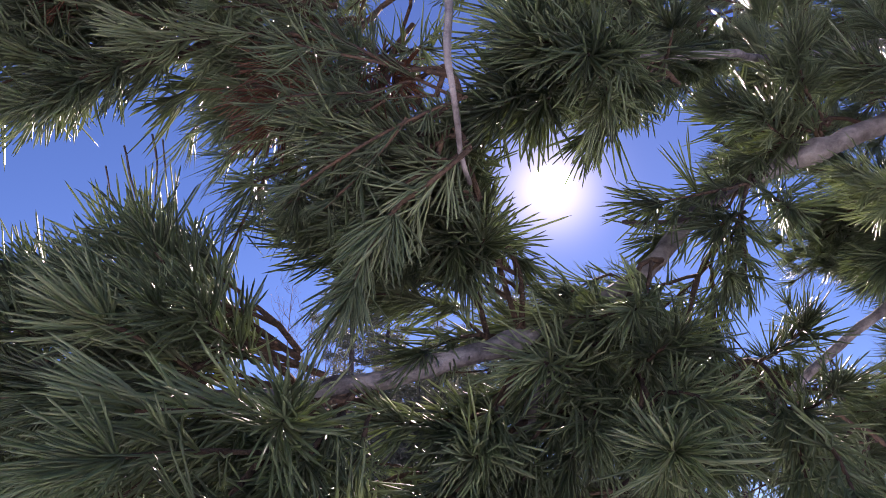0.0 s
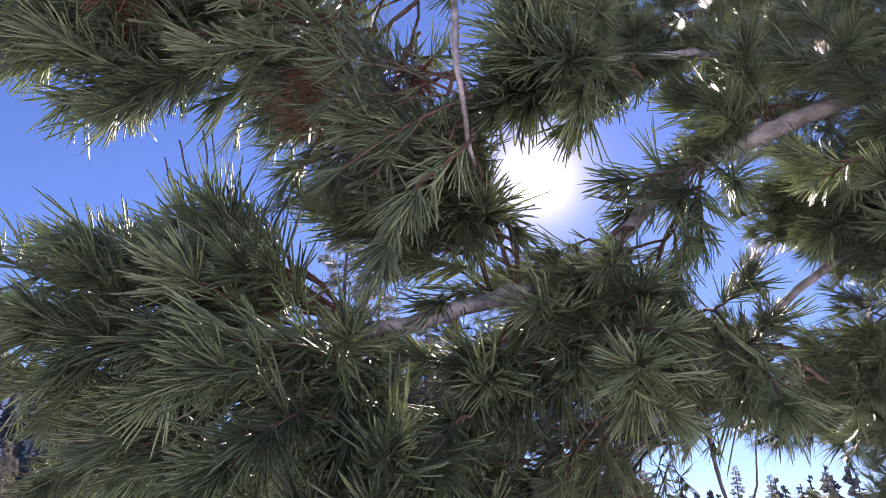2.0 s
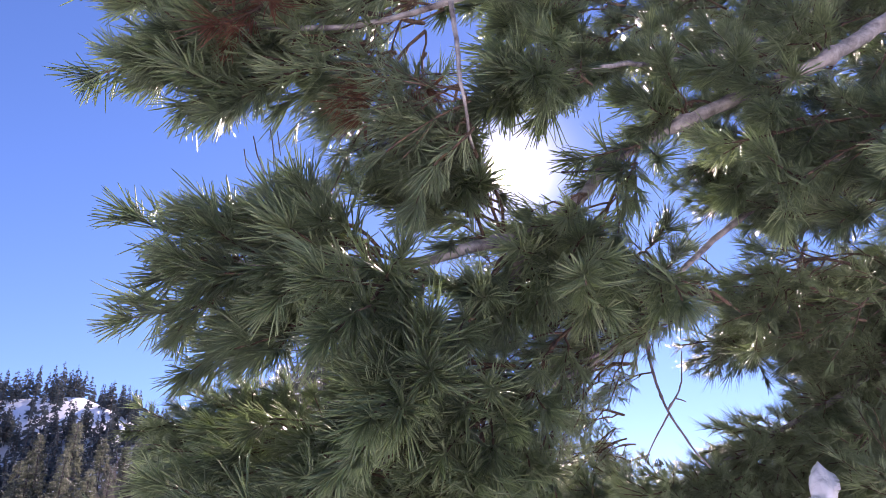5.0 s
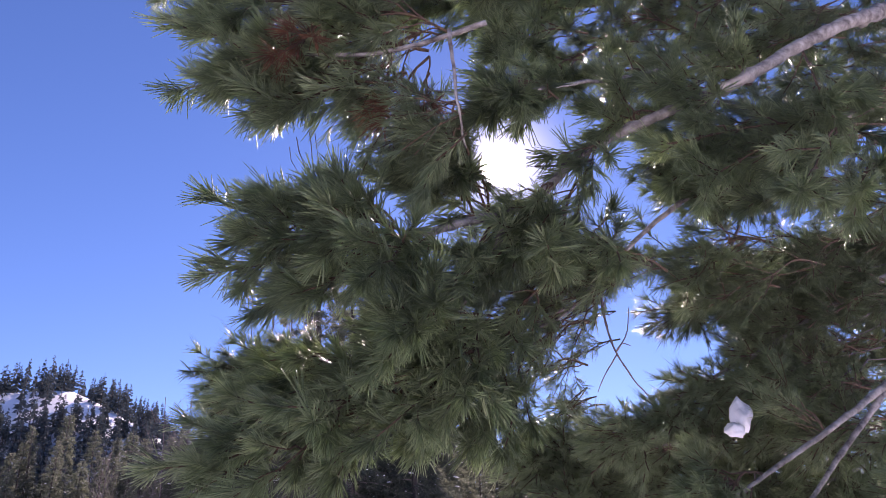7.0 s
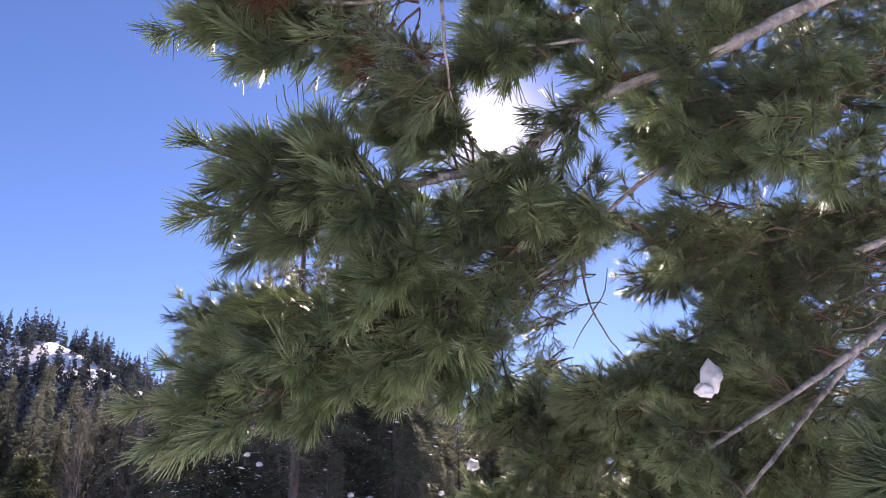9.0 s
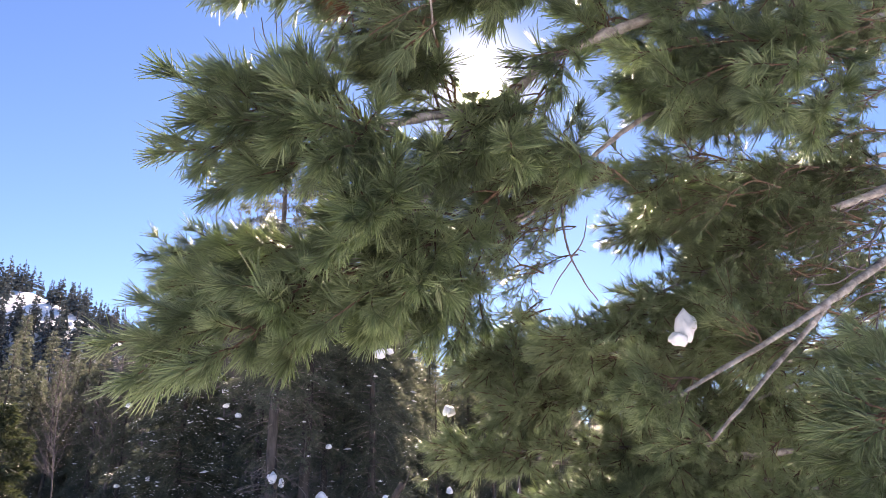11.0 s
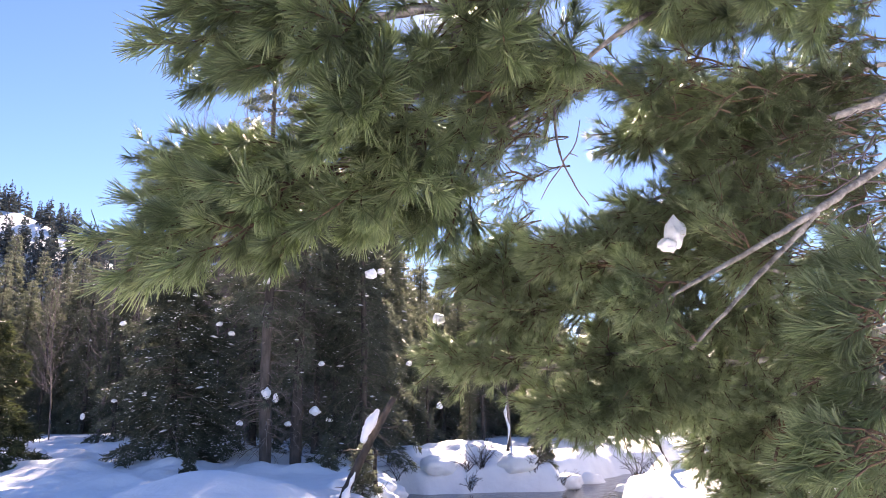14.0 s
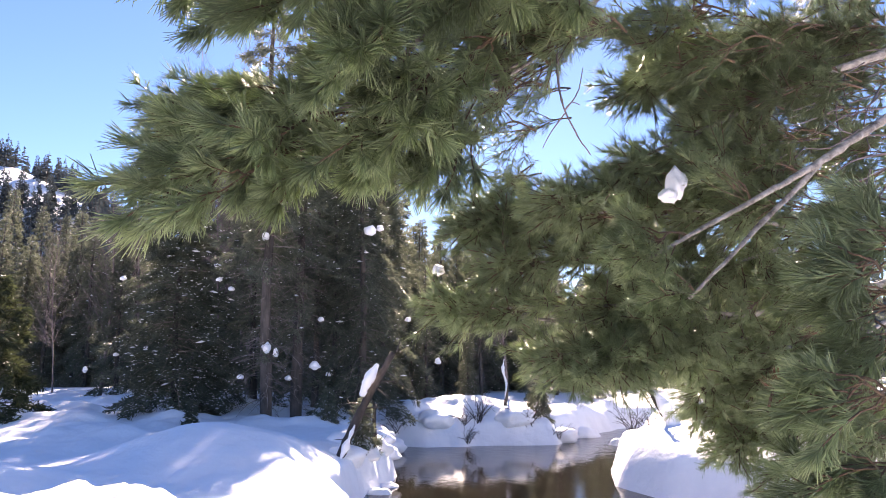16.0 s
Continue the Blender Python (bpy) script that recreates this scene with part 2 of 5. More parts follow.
def smoothstep(a, b, x):
    t = np.clip((x - a) / (b - a), 0, 1)
    return t * t * (3 - 2 * t)


# ---- ground: one sheet of snow with the creek cut into it, rising to the hill ----
SHORE = np.array([(-0.84, 19.8), (0.1, 19.4), (1.6, 19.6), (3.8, 19.7), (5.4, 22.0), (6.9, 24.0), (14, 28), (60, 36), (60, 31), (15, 25), (6.6, 21.6), (4.9, 18.2), (3.75, 15.4), (3.3, 13.4), (3.7, 12.0),
                  (4.8, 10.4), (8, 9), (20, 8), (60, 4), (60, 1), (16, 4.6), (6, 5.8), (1.5, 7.2), (-0.6, 9), (-1.2, 11), (-1.0, 12.5), (-0.6, 13.3), (-0.75, 16.7)], float)
WATER_Z = -0.7


def creek_gap(x, y):
    """Distance from the shoreline, positive on land."""
    x, y = np.asarray(x, float), np.asarray(y, float)
    best, inside = np.full(np.shape(x), 1e9), np.zeros(np.shape(x), bool)
    for a, b in zip(SHORE, np.roll(SHORE, -1, 0)):
        ab = b - a
        s = np.clip(((x - a[0]) * ab[0] + (y - a[1]) * ab[1]) / (ab @ ab), 0, 1)
        best = np.minimum(best, np.hypot(x - a[0] - s * ab[0], y - a[1] - s * ab[1]))
        inside ^= ((a[1] > y) != (b[1] > y)) & (x < ab[0] * (y - a[1]) / (ab[1] + 1e-12) + a[0])
    return np.where(inside, -best, best)


def bump(x, y, cx, cy, sx, sy, amp):
    return amp * np.exp(-((x - cx) / sx) ** 2 - ((y - cy) / sy) ** 2)


def height(x, y):
    x, y = np.asarray(x, float), np.asarray(y, float)
    near = np.exp(-((x / 60) ** 2 + (y / 60) ** 2))
    h = 0.18 + 0.16 * wave(x, y, 4.5, 1) * near + 0.05 * wave(x, y, 0.9, 2) * near
    h = h - 0.2 * np.exp(-(x ** 2 + y ** 2) / 6)
    h = h - 0.1 * smoothstep(6, 9, y)
    h = h + bump(x, y, -3.2, 11.0, 1.75, 1.7, 0.6) + bump(x, y, -5.4, 8.2, 1.3, 1.1, 0.5)
    h = h + bump(x, y, 5.0, 13.6, 1.9, 2.2, 0.3) + bump(x, y, 2.0, 22.0, 5.5, 1.7, 0.33)
    h = h + 0.3 * wave(x, y, 1.1, 11) * smoothstep(15.5, 17.5, y) * smoothstep(26, 22, y)
    h = h + 0.06 * wave(x, y, 0.5, 13) * smoothstep(15.5, 17.5, y) * smoothstep(26, 22, y)
    rough = smoothstep(12, 15, y) * smoothstep(40, 24, y) * smoothstep(-3.0, -6.0, x)
    h = h + 0.25 * smoothstep(14, 21, y) * smoothstep(-3, -6, x) * smoothstep(60, 30, y)
    h = h + rough * (0.2 * wave(x, y, 1.3, 5) + 0.1 * wave(x, y, 0.5, 6))
    gap = creek_gap(x, y) + 2.08 + (0.2 * wave(x, y, 1.6, 3) + 0.14 * wave(x, y, 0.6, 4)) * (1 - 0.8 * smoothstep(2.2, 2.9, x) * smoothstep(20, 17.5, y))
    slack = 0.6 * smoothstep(2.0, 3.0, x) * smoothstep(18, 15.5, y) + 0.5 * smoothstep(18, 19, y) * (0.6 + 0.5 * wave(x, y, 1.3, 14))
    side = 0.82 * smoothstep(1.9, 2.3 + slack, gap) + 0.18 * smoothstep(2.2, 3.1 + slack, gap)
    h = -1.15 + (h + 1.15) * side
    # the trampled snow shelf close by on the left
    shelf = smoothstep(6.4, 4.35, y + 0.2 * wave(x, y, 0.34, 7, 4) + 0.5 * wave(x, y, 2.0, 23)) * smoothstep(-0.8, 2.6, y + 0.6 * wave(x, y, 1.5, 24)) * smoothstep(-0.75, -1.6, x + 0.25 * wave(x, y, 0.5, 21)) * smoothstep(-8, -4, x + wave(x, y, 1.8, 25))
    h = h * (1 - shelf) + shelf * (0.92 + 0.09 * wave(x, y, 0.28, 22, 4))
    far = np.hypot(x, y)
    hill = 79 * np.exp(-(((x + 190) / 95) ** 2 + ((y - 285) / 85) ** 2)) + 30 * np.exp(-(((x + 60) / 120) ** 2 + ((y - 420) / 120) ** 2))
    hill = hill * smoothstep(70, 170, far)
    return h + hill * (1 + 0.07 * wave(x, y, 30, 8)) + smoothstep(60, 250, far) * 1.5 * wave(x, y, 45, 9)


def ground():
    fine_x = np.unique(np.concatenate([np.arange(-13, 13.01, 0.11), np.arange(-3.3, -0.9, 0.03)]).round(3))
    fine_y = np.unique(np.concatenate([np.arange(2, 27.01, 0.11), np.arange(3.7, 5.0, 0.03)]).round(3))
    out = lambda start, step, ratio, end: np.cumsum(step * ratio ** np.arange(200))[:np.searchsorted(np.cumsum(step * ratio ** np.arange(200)), end)] + start
    xs = np.concatenate([-out(13, 0.2, 1.07, 2500)[::-1], fine_x, out(13, 0.2, 1.07, 2500)])
    ys = np.concatenate([2 - out(0, 0.2, 1.1, 2500)[::-1], fine_y, out(27, 0.2, 1.055, 2500)])
    X, Y = np.meshgrid(xs, ys)
    Z = height(X, Y)
    nx, ny = len(xs), len(ys)
    idx = np.arange(nx * ny).reshape(ny, nx)
    faces = np.stack([idx[:-1, :-1], idx[:-1, 1:], idx[1:, 1:], idx[1:, :-1]], -1).reshape(-1, 4)
    ob = new("ground", mesh_of("ground", np.stack([X, Y, Z], -1).reshape(-1, 3), faces, SNOW))
    tagged(ob, "deep white snow in soft mounds along a creek", "ground", kind="structure")


ground()
w_x, w_y = np.meshgrid(np.linspace(-4, 45, 50), np.linspace(-2, 36, 39))
w_i = np.arange(50 * 39).reshape(39, 50)
water = new("water", mesh_of("water", np.stack([w_x, w_y, np.full_like(w_x, WATER_Z)], -1).reshape(-1, 3),
                             np.stack([w_i[:-1, :-1], w_i[:-1, 1:], w_i[1:, 1:], w_i[1:, :-1]], -1).reshape(-1, 4), WATER))
tagged(water, "dark brown creek water with small ripples between snowbanks", "water", kind="structure")


def ground_z(x, y):
    return float(height(np.array([x]), np.array([y]))[0])


# ---- the near pine: trunk, limbs, boughs with needle tufts ----
pine = tagged(new("pine_tree"), "large pine with grey limbs and long green needles", "tree")
PINE_X, PINE_Y = 2.75, 2.5
trunk_line = np.array([(PINE_X + 0.05 * math.sin(z), PINE_Y + 0.04 * math.cos(1.3 * z), z) for z in np.arange(-0.5, 9.0, 0.25)])
part("trunk", mesh_of("trunk", *tube(trunk_line, 0.24, 0.1, 14, 0.05, 0.1, 1), BARK), pine)
LIMB_POINTS = []


def limb(points, r0, r1, from_trunk):
    pts = [tuple(p) for p in points]
    if from_trunk:
        e = np.array(pts[0])
        pts = [(PINE_X, PINE_Y, e[2] + 0.45), ((PINE_X + e[0]) / 2, (PINE_Y + e[1]) / 2, e[2] + 0.28)] + pts
        r0 = r0 * 1.25
    line = smooth_line(pts, 0.02)
    k = len(LIMB_POINTS)
    line = line + 0.006 * np.cumsum(np.random.default_rng(k).normal(size=line.shape), 0) / 6
    LIMB_POINTS.append(line)
    part("limb", mesh_of("limb", *tube(line, r0, r1, 9, 0.07, 0.35, k), BARK), pine)


def shoot(line, count, reach, thick, spread, g, rings, bundle=4):
    """Needles in bundles along a twig, dense towards its end, leaning forward and curving."""
    t = np.linspace(0, 1, len(line))
    groups = max(1, count // bundle)
    s = 1 - g.random(groups) ** 1.25 * 0.97
    ends = g.random(groups) < 0.24
    s[ends] = 1 - 0.06 * g.random(ends.sum())
    ahead = unit(line[-1] - line[0])
    u, v = side_of(ahead[None])
    a = g.uniform(0, 2 * math.pi, groups)
    lean = np.radians(np.where(ends, g.uniform(3, 50, groups), g.normal(spread, 9, groups)))
    out = u * np.cos(a)[:, None] + v * np.sin(a)[:, None]
    way = ahead * np.cos(lean)[:, None] + out * np.sin(lean)[:, None]
    sweep = g.normal(0, 0.2, (groups, 3))
    each = np.repeat(np.arange(groups), bundle)
    n = len(each)
    base = np.stack([np.interp(s, t, line[:, c]) for c in range(3)], 1)[each]
    way = unit(way[each] + g.normal(0, 0.17, (n, 3)))
    bend = ahead * g.normal(0.2, 0.1, (n, 1)) - out[each] * 0.1 + sweep[each] + g.normal(0, 0.08, (n, 3))
    L = reach * (g.uniform(0.72, 1.1, groups) * np.where(ends, 0.88, 1.0))[each] * g.uniform(0.9, 1.08, n)
    return needles(base, way, bend, L, np.full(n, thick), rings)


def tuft_mesh(length, count, reach, thick, spread, seed, mat=None, rings=3, shoots=1, fan=0.0):
    """A shoot, or a spray of several: brown twigs ringed with needles."""
    g = np.random.default_rng(seed)
    leaves, woods = [], []
    for k in range(shoots):
        t = np.linspace(0, 1, 7)
        L = length * (1.0 if k == 0 else g.uniform(0.5, 0.8))
        curl = g.uniform(-0.06, 0.06, 2)
        line = np.stack([t * L, curl[0] * t * t * L * 4, curl[1] * t * t * L * 4], 1)
        if k:
            turn, tip = k * 2.4 + g.uniform(-0.4, 0.4), fan * g.uniform(0.6, 1.2)
            side = np.array([0, math.cos(turn), math.sin(turn)])
            way = np.array([math.cos(tip), 0, 0]) + side * math.sin(tip)
            line = np.array([length * g.uniform(0.05, 0.6), 0, 0]) + way * (t * L)[:, None] + np.array([0.3, 0, 0]) * (t * t * L)[:, None]
        woods.append(tube(line, thick * 2.2, thick * 1.2, 4, 0.12, 0.4, seed + k))
        leaves.append(shoot(line, count, reach, thick, spread, g, rings))
    leaf, wood = joined(leaves), joined(woods)
    me = mesh_of("needle_tuft", *joined([leaf, wood]), mat or NEEDLE)
    me.materials.append(TWIG)
    index = np.zeros(len(me.polygons), np.int32)
    index[len(leaf[1]):] = 1
    me.polygons.foreach_set("material_index", index)
    return me


FULL = [tuft_mesh(L, n, 0.052, 0.0011, 46, 10 + k) for k, (L, n) in enumerate(((0.06, 108), (0.075, 120), (0.085, 128), (0.1, 140), (0.055, 100), (0.08, 124)))]
MIDDLE = [tuft_mesh(L, n, 0.042, 0.0009, 46, 70 + k, rings=2, shoots=2, fan=0.7) for k, (L, n) in enumerate(((0.07, 64), (0.08, 68), (0.09, 72), (0.06, 60)))]
BUSHY = [tuft_mesh(L, n, 0.045, 0.00115, 44, 20 + k, rings=1, shoots=3, fan=0.7) for k, (L, n) in enumerate(((0.08, 64), (0.09, 68), (0.1, 68), (0.1, 72), (0.08, 60), (0.09, 68)))]
THIN = [tuft_mesh(L, n, 0.045, 0.00075, 50, 30 + k, rings=2, shoots=2, fan=0.6) for k, (L, n) in enumerate(((0.1, 40), (0.12, 44), (0.13, 48), (0.1, 40)))]
DRY_TUFT = [tuft_mesh(L, n, 0.05, 0.0009, 40, 50 + k, DRY) for k, (L, n) in enumerate(((0.08, 60), (0.1, 70)))]
BOUGHS = [0]


def bough(base, tip, count, thin=False, sag=0.03, dry=False):
    """A bough from base to tip: a curved stem, side twigs and a tuft of needles on each end."""
    BOUGHS[0] += 1
    g = np.random.default_rng(100 + BOUGHS[0])
    a, b = np.array(base), np.array(tip)
    span = np.linalg.norm(b - a)
    d = (b - a) / span
    every = np.vstack(LIMB_POINTS)
    hit = every[np.argmin(np.linalg.norm(every - a, axis=1) + 0.4 * np.abs((every - a) @ d))]
    link = a - hit
    start = [tuple(hit)] if 0.02 < np.linalg.norm(link) < 0.3 and link @ d > 0.35 * np.linalg.norm(link) else []
    stem_end = b - d * min(0.11, span * 0.6)
    mid = (a + stem_end) / 2 + np.array([0, 0, sag])
    line = smooth_line(start + [tuple(a), tuple(mid), tuple(stem_end)], 0.02)
    body = line[int(len(line) * (0.35 if start else 0.1)):]
    body = body[:max(2, int(len(body) * 0.94))]
    pieces = [tube(line, 0.0032, 0.002, 6, 0.1, 0.4, BOUGHS[0])]
    spots = []
    u, v = side_of(d[None])
    u, v = u[0], v[0]
    for k in range(count):
        s = (k + 0.3 + 0.5 * g.random()) / count
        p = body[min(len(body) - 1, int(s * len(body)))]
        if k == count - 1:
            spots.append((stem_end, d + g.normal(0, 0.08, 3)))
            turn = g.uniform(0, 6.28)
            for j in range(2):
                out = u * math.cos(turn + j * 3.1) + v * math.sin(turn + j * 3.1)
                spots.append((stem_end - d * 0.012 * (j + 1), d + out * g.uniform(0.4, 0.65)))
            continue
        spin = k * 2.4 + g.uniform(-0.5, 0.5)
        out = u * math.cos(spin) + v * math.sin(spin)
        w = unit(d * g.uniform(0.75, 1.1) + out * g.uniform(0.28, 0.65) + np.array([0, 0, 0.05]))
        q = p + w * g.uniform(0.02, 0.075) * (1.25 - s)
        pieces.append(tube(np.array([p, (p + q) / 2 + g.normal(0, 0.004, 3), q]), 0.0022, 0.002, 5, 0.1, 0, k))
        spots.append((q, w + g.normal(0, 0.1, 3)))
    stem = part("bough", mesh_of("bough", *joined(pieces), TWIG), pine)
    for q, w in spots:
        kinds = DRY_TUFT if dry else THIN if thin else BUSHY if tip[1] > 1.85 else MIDDLE if tip[1] > 1.5 else FULL
        me = kinds[g.integers(len(kinds))]
        tuft = part("needle_tuft", me, stem)
        turn = Vector(w).to_track_quat("X", "Z").to_matrix().to_4x4() @ Matrix.Rotation(g.uniform(0, 6.28), 4, "X")
        tuft.matrix_basis = Matrix.Translation(q) @ turn @ Matrix.Diagonal((*[g.uniform(0.8, 1.12)] * 3, 1))


def bare_twig(points, r0, r1):
    line = smooth_line(points, 0.01)
    k = len(LIMB_POINTS) + len(pine.children)
    line = line + 0.002 * np.cumsum(np.random.default_rng(k).normal(size=line.shape), 0) / 5
    part("bare_twig", mesh_of("bare_twig", *tube(line, r0, r1, 5, 0.1, 0.5, k), PALE), pine)


limb([(1.482, 1.700, 3.245), (1.117, 1.500, 3.038), (0.912, 1.450, 2.916), (0.716, 1.420, 2.801), (0.523, 1.430, 2.731), (0.328, 1.450, 2.657), (0.204, 1.400, 2.522), (0.110, 1.350, 2.453), (0.025, 1.270, 2.388), (-0.069, 1.240, 2.354), (-0.204, 1.220, 2.342), (-0.387, 1.220, 2.381)], 0.026, 0.006, True)
limb([(-0.002, 1.100, 2.750), (0.006, 1.080, 2.605), (0.010, 1.080, 2.532), (0.012, 1.120, 2.498), (0.018, 1.160, 2.492)], 0.0045, 0.002, False)
limb([(0.078, 1.120, 2.778), (-0.119, 1.150, 2.746), (-0.285, 1.130, 2.729), (-0.448, 1.110, 2.743)], 0.006, 0.003, False)
limb([(1.551, 1.900, 3.115), (1.326, 1.800, 2.980), (1.092, 1.700, 2.846), (0.728, 1.600, 2.655), (0.473, 1.580, 2.497), (0.252, 1.600, 2.307), (0.136, 1.600, 2.249), (0.020, 1.550, 2.166)], 0.018, 0.003, True)
limb([(1.791, 2.300, 2.747), (1.564, 2.200, 2.615), (1.318, 2.150, 2.513), (1.011, 2.000, 2.358), (0.744, 1.950, 2.219), (0.422, 2.000, 2.081)], 0.022, 0.003, True)
limb([(1.535, 2.000, 2.397), (1.330, 1.900, 2.280), (1.065, 1.800, 2.118), (0.855, 1.700, 2.001), (0.680, 1.670, 1.910), (0.605, 1.660, 1.871), (0.555, 1.680, 1.843)], 0.022, 0.004, True)
limb([(1.064, 1.800, 2.110), (0.885, 1.740, 1.952), (0.742, 1.700, 1.824), (0.653, 1.700, 1.741)], 0.008, 0.004, False)
limb([(1.801, 2.300, 2.832), (1.613, 2.250, 2.762), (1.321, 2.200, 2.653), (0.781, 2.000, 2.536), (0.449, 1.900, 2.522), (0.149, 1.650, 2.281)], 0.01, 0.005, True)
limb([(1.120, 1.600, 1.690), (0.900, 1.470, 1.585), (0.850, 1.440, 1.500), (0.830, 1.450, 1.380)], 0.007, 0.004, True)
limb([(2.135, 2.900, 1.979), (1.379, 2.600, 1.772), (0.683, 2.400, 1.714), (0.103, 2.300, 1.749)], 0.018, 0.003, True)
limb([(0.105, 1.360, 2.456), (0.045, 1.420, 2.335), (-0.089, 1.450, 2.195), (-0.288, 1.450, 2.059), (-0.456, 1.420, 1.982)], 0.009, 0.004, False)
limb([(1.026, 1.900, 3.292), (0.464, 1.500, 2.896), (0.197, 1.250, 2.684), (0.075, 1.150, 2.598)], 0.007, 0.004, True)
limb([(2.693, 3.400, 2.186), (1.826, 3.200, 1.786), (1.449, 3.100, 1.584), (1.205, 3.100, 1.298)], 0.02, 0.006, True)
bare_twig([(0.333, 1.620, 2.342), (0.333, 1.600, 2.247), (0.340, 1.580, 2.176), (0.371, 1.580, 2.108), (0.401, 1.600, 2.077)], 0.0035, 0.0015)
bare_twig([(0.340, 1.580, 2.176), (0.371, 1.580, 2.218), (0.392, 1.600, 2.290)], 0.002, 0.001)
bare_twig([(0.340, 1.580, 2.170), (0.305, 1.580, 2.121), (0.288, 1.600, 2.091)], 0.002, 0.001)
bare_twig([(0.357, 1.580, 2.197), (0.375, 1.580, 2.189)], 0.0015, 0.001)
bare_twig([(0.834, 1.900, 2.630), (0.729, 1.800, 2.476), (0.667, 1.750, 2.388), (0.618, 1.750, 2.325)], 0.005, 0.002)
bare_twig([(0.237, 1.600, 2.300), (0.136, 1.600, 2.256), (0.020, 1.550, 2.166)], 0.005, 0.003)
bare_twig([(0.350, 1.450, 2.667), (0.255, 1.420, 2.599), (0.178, 1.400, 2.584)], 0.004, 0.0025)
bare_twig([(-0.323, 1.250, 2.624), (-0.323, 1.270, 2.603), (-0.321, 1.280, 2.561)], 0.0012, 0.0008)
bare_twig([(-0.351, 1.250, 2.612), (-0.348, 1.270, 2.585), (-0.337, 1.280, 2.552)], 0.0012, 0.0008)
bare_twig([(-0.310, 1.250, 2.618), (-0.308, 1.270, 2.582)], 0.001, 0.0007)
bare_twig([(-0.366, 1.250, 2.588), (-0.366, 1.270, 2.567), (-0.352, 1.280, 2.539)], 0.001, 0.0007)
bare_twig([(1.613, 2.300, 2.454), (1.443, 2.250, 2.405), (1.291, 2.200, 2.319)], 0.004, 0.0015)
bare_twig([(1.603, 2.300, 2.352), (1.437, 2.250, 2.345), (1.317, 2.200, 2.396)], 0.004, 0.0015)
bare_twig([(1.606, 2.300, 2.536), (1.500, 2.250, 2.395), (1.474, 2.200, 2.262)], 0.004, 0.0015)
bare_twig([(1.492, 2.300, 2.597), (1.407, 2.250, 2.434), (1.383, 2.200, 2.300)], 0.004, 0.0015)
bare_twig([(1.620, 2.300, 2.292), (1.447, 2.250, 2.247), (1.294, 2.200, 2.148)], 0.004, 0.0015)
bare_twig([(1.510, 2.300, 2.372), (1.374, 2.250, 2.296), (1.249, 2.200, 2.271)], 0.004, 0.0015)
bare_twig([(1.584, 2.300, 2.173), (1.467, 2.250, 2.064), (1.314, 2.200, 1.962)], 0.004, 0.0015)
bare_twig([(1.535, 2.300, 2.232), (1.448, 2.250, 2.064), (1.410, 2.200, 1.907)], 0.004, 0.0015)
bare_twig([(1.301, 2.098, 2.421), (1.156, 2.068, 2.399), (1.020, 2.048, 2.381)], 0.0028, 0.001)
bare_twig([(1.232, 2.266, 2.391), (1.134, 2.236, 2.341), (1.055, 2.216, 2.318)], 0.0028, 0.001)
bare_twig([(1.441, 2.133, 2.543), (1.335, 2.103, 2.481), (1.263, 2.083, 2.443)], 0.0028, 0.001)
bare_twig([(1.570, 2.311, 2.499), (1.460, 2.281, 2.453), (1.370, 2.261, 2.418)], 0.0028, 0.001)
bare_twig([(1.326, 2.143, 2.582), (1.217, 2.113, 2.536), (1.136, 2.093, 2.525)], 0.0028, 0.001)
bare_twig([(1.425, 2.069, 2.171), (1.307, 2.039, 2.119), (1.177, 2.019, 2.097)], 0.0028, 0.001)
bare_twig([(1.607, 2.259, 2.623), (1.493, 2.229, 2.552), (1.417, 2.209, 2.539)], 0.0028, 0.001)
bare_twig([(1.207, 2.239, 2.627), (1.111, 2.209, 2.596), (1.023, 2.189, 2.568)], 0.0028, 0.001)
bare_twig([(1.390, 2.274, 2.476), (1.283, 2.244, 2.408), (1.167, 2.224, 2.365)], 0.0028, 0.001)
bare_twig([(1.623, 2.244, 2.648), (1.479, 2.214, 2.611), (1.333, 2.194, 2.575)], 0.0028, 0.001)
bare_twig([(1.674, 2.297, 2.636), (1.504, 2.267, 2.591), (1.353, 2.247, 2.586)], 0.0028, 0.001)
bare_twig([(1.343, 2.257, 2.327), (1.196, 2.227, 2.300), (1.050, 2.207, 2.278)], 0.0028, 0.001)
bare_twig([(1.405, 2.191, 2.418), (1.242, 2.161, 2.353), (1.064, 2.141, 2.297)], 0.0028, 0.001)
bare_twig([(1.261, 2.125, 2.401), (1.140, 2.095, 2.356), (1.006, 2.075, 2.326)], 0.0028, 0.001)
bare_twig([(1.119, 2.059, 2.212), (0.982, 2.029, 2.138), (0.855, 2.009, 2.082)], 0.0028, 0.001)
bare_twig([(1.257, 2.199, 2.277), (1.145, 2.169, 2.186), (1.039, 2.149, 2.154)], 0.0028, 0.001)
bare_twig([(1.590, 2.284, 2.496), (1.471, 2.254, 2.407), (1.356, 2.234, 2.409)], 0.0028, 0.001)
bare_twig([(1.722, 2.381, 2.645), (1.541, 2.351, 2.568), (1.348, 2.331, 2.566)], 0.0028, 0.001)
bough((-0.048, 1.200, 2.782), (-0.613, 1.100, 2.803), 12)
bough((-0.124, 1.200, 2.742), (-0.564, 1.100, 2.657), 10)
bough((-0.125, 1.200, 2.696), (-0.428, 1.120, 2.586), 8)
bough((-0.142, 1.150, 2.795), (-0.570, 1.100, 2.919), 10)
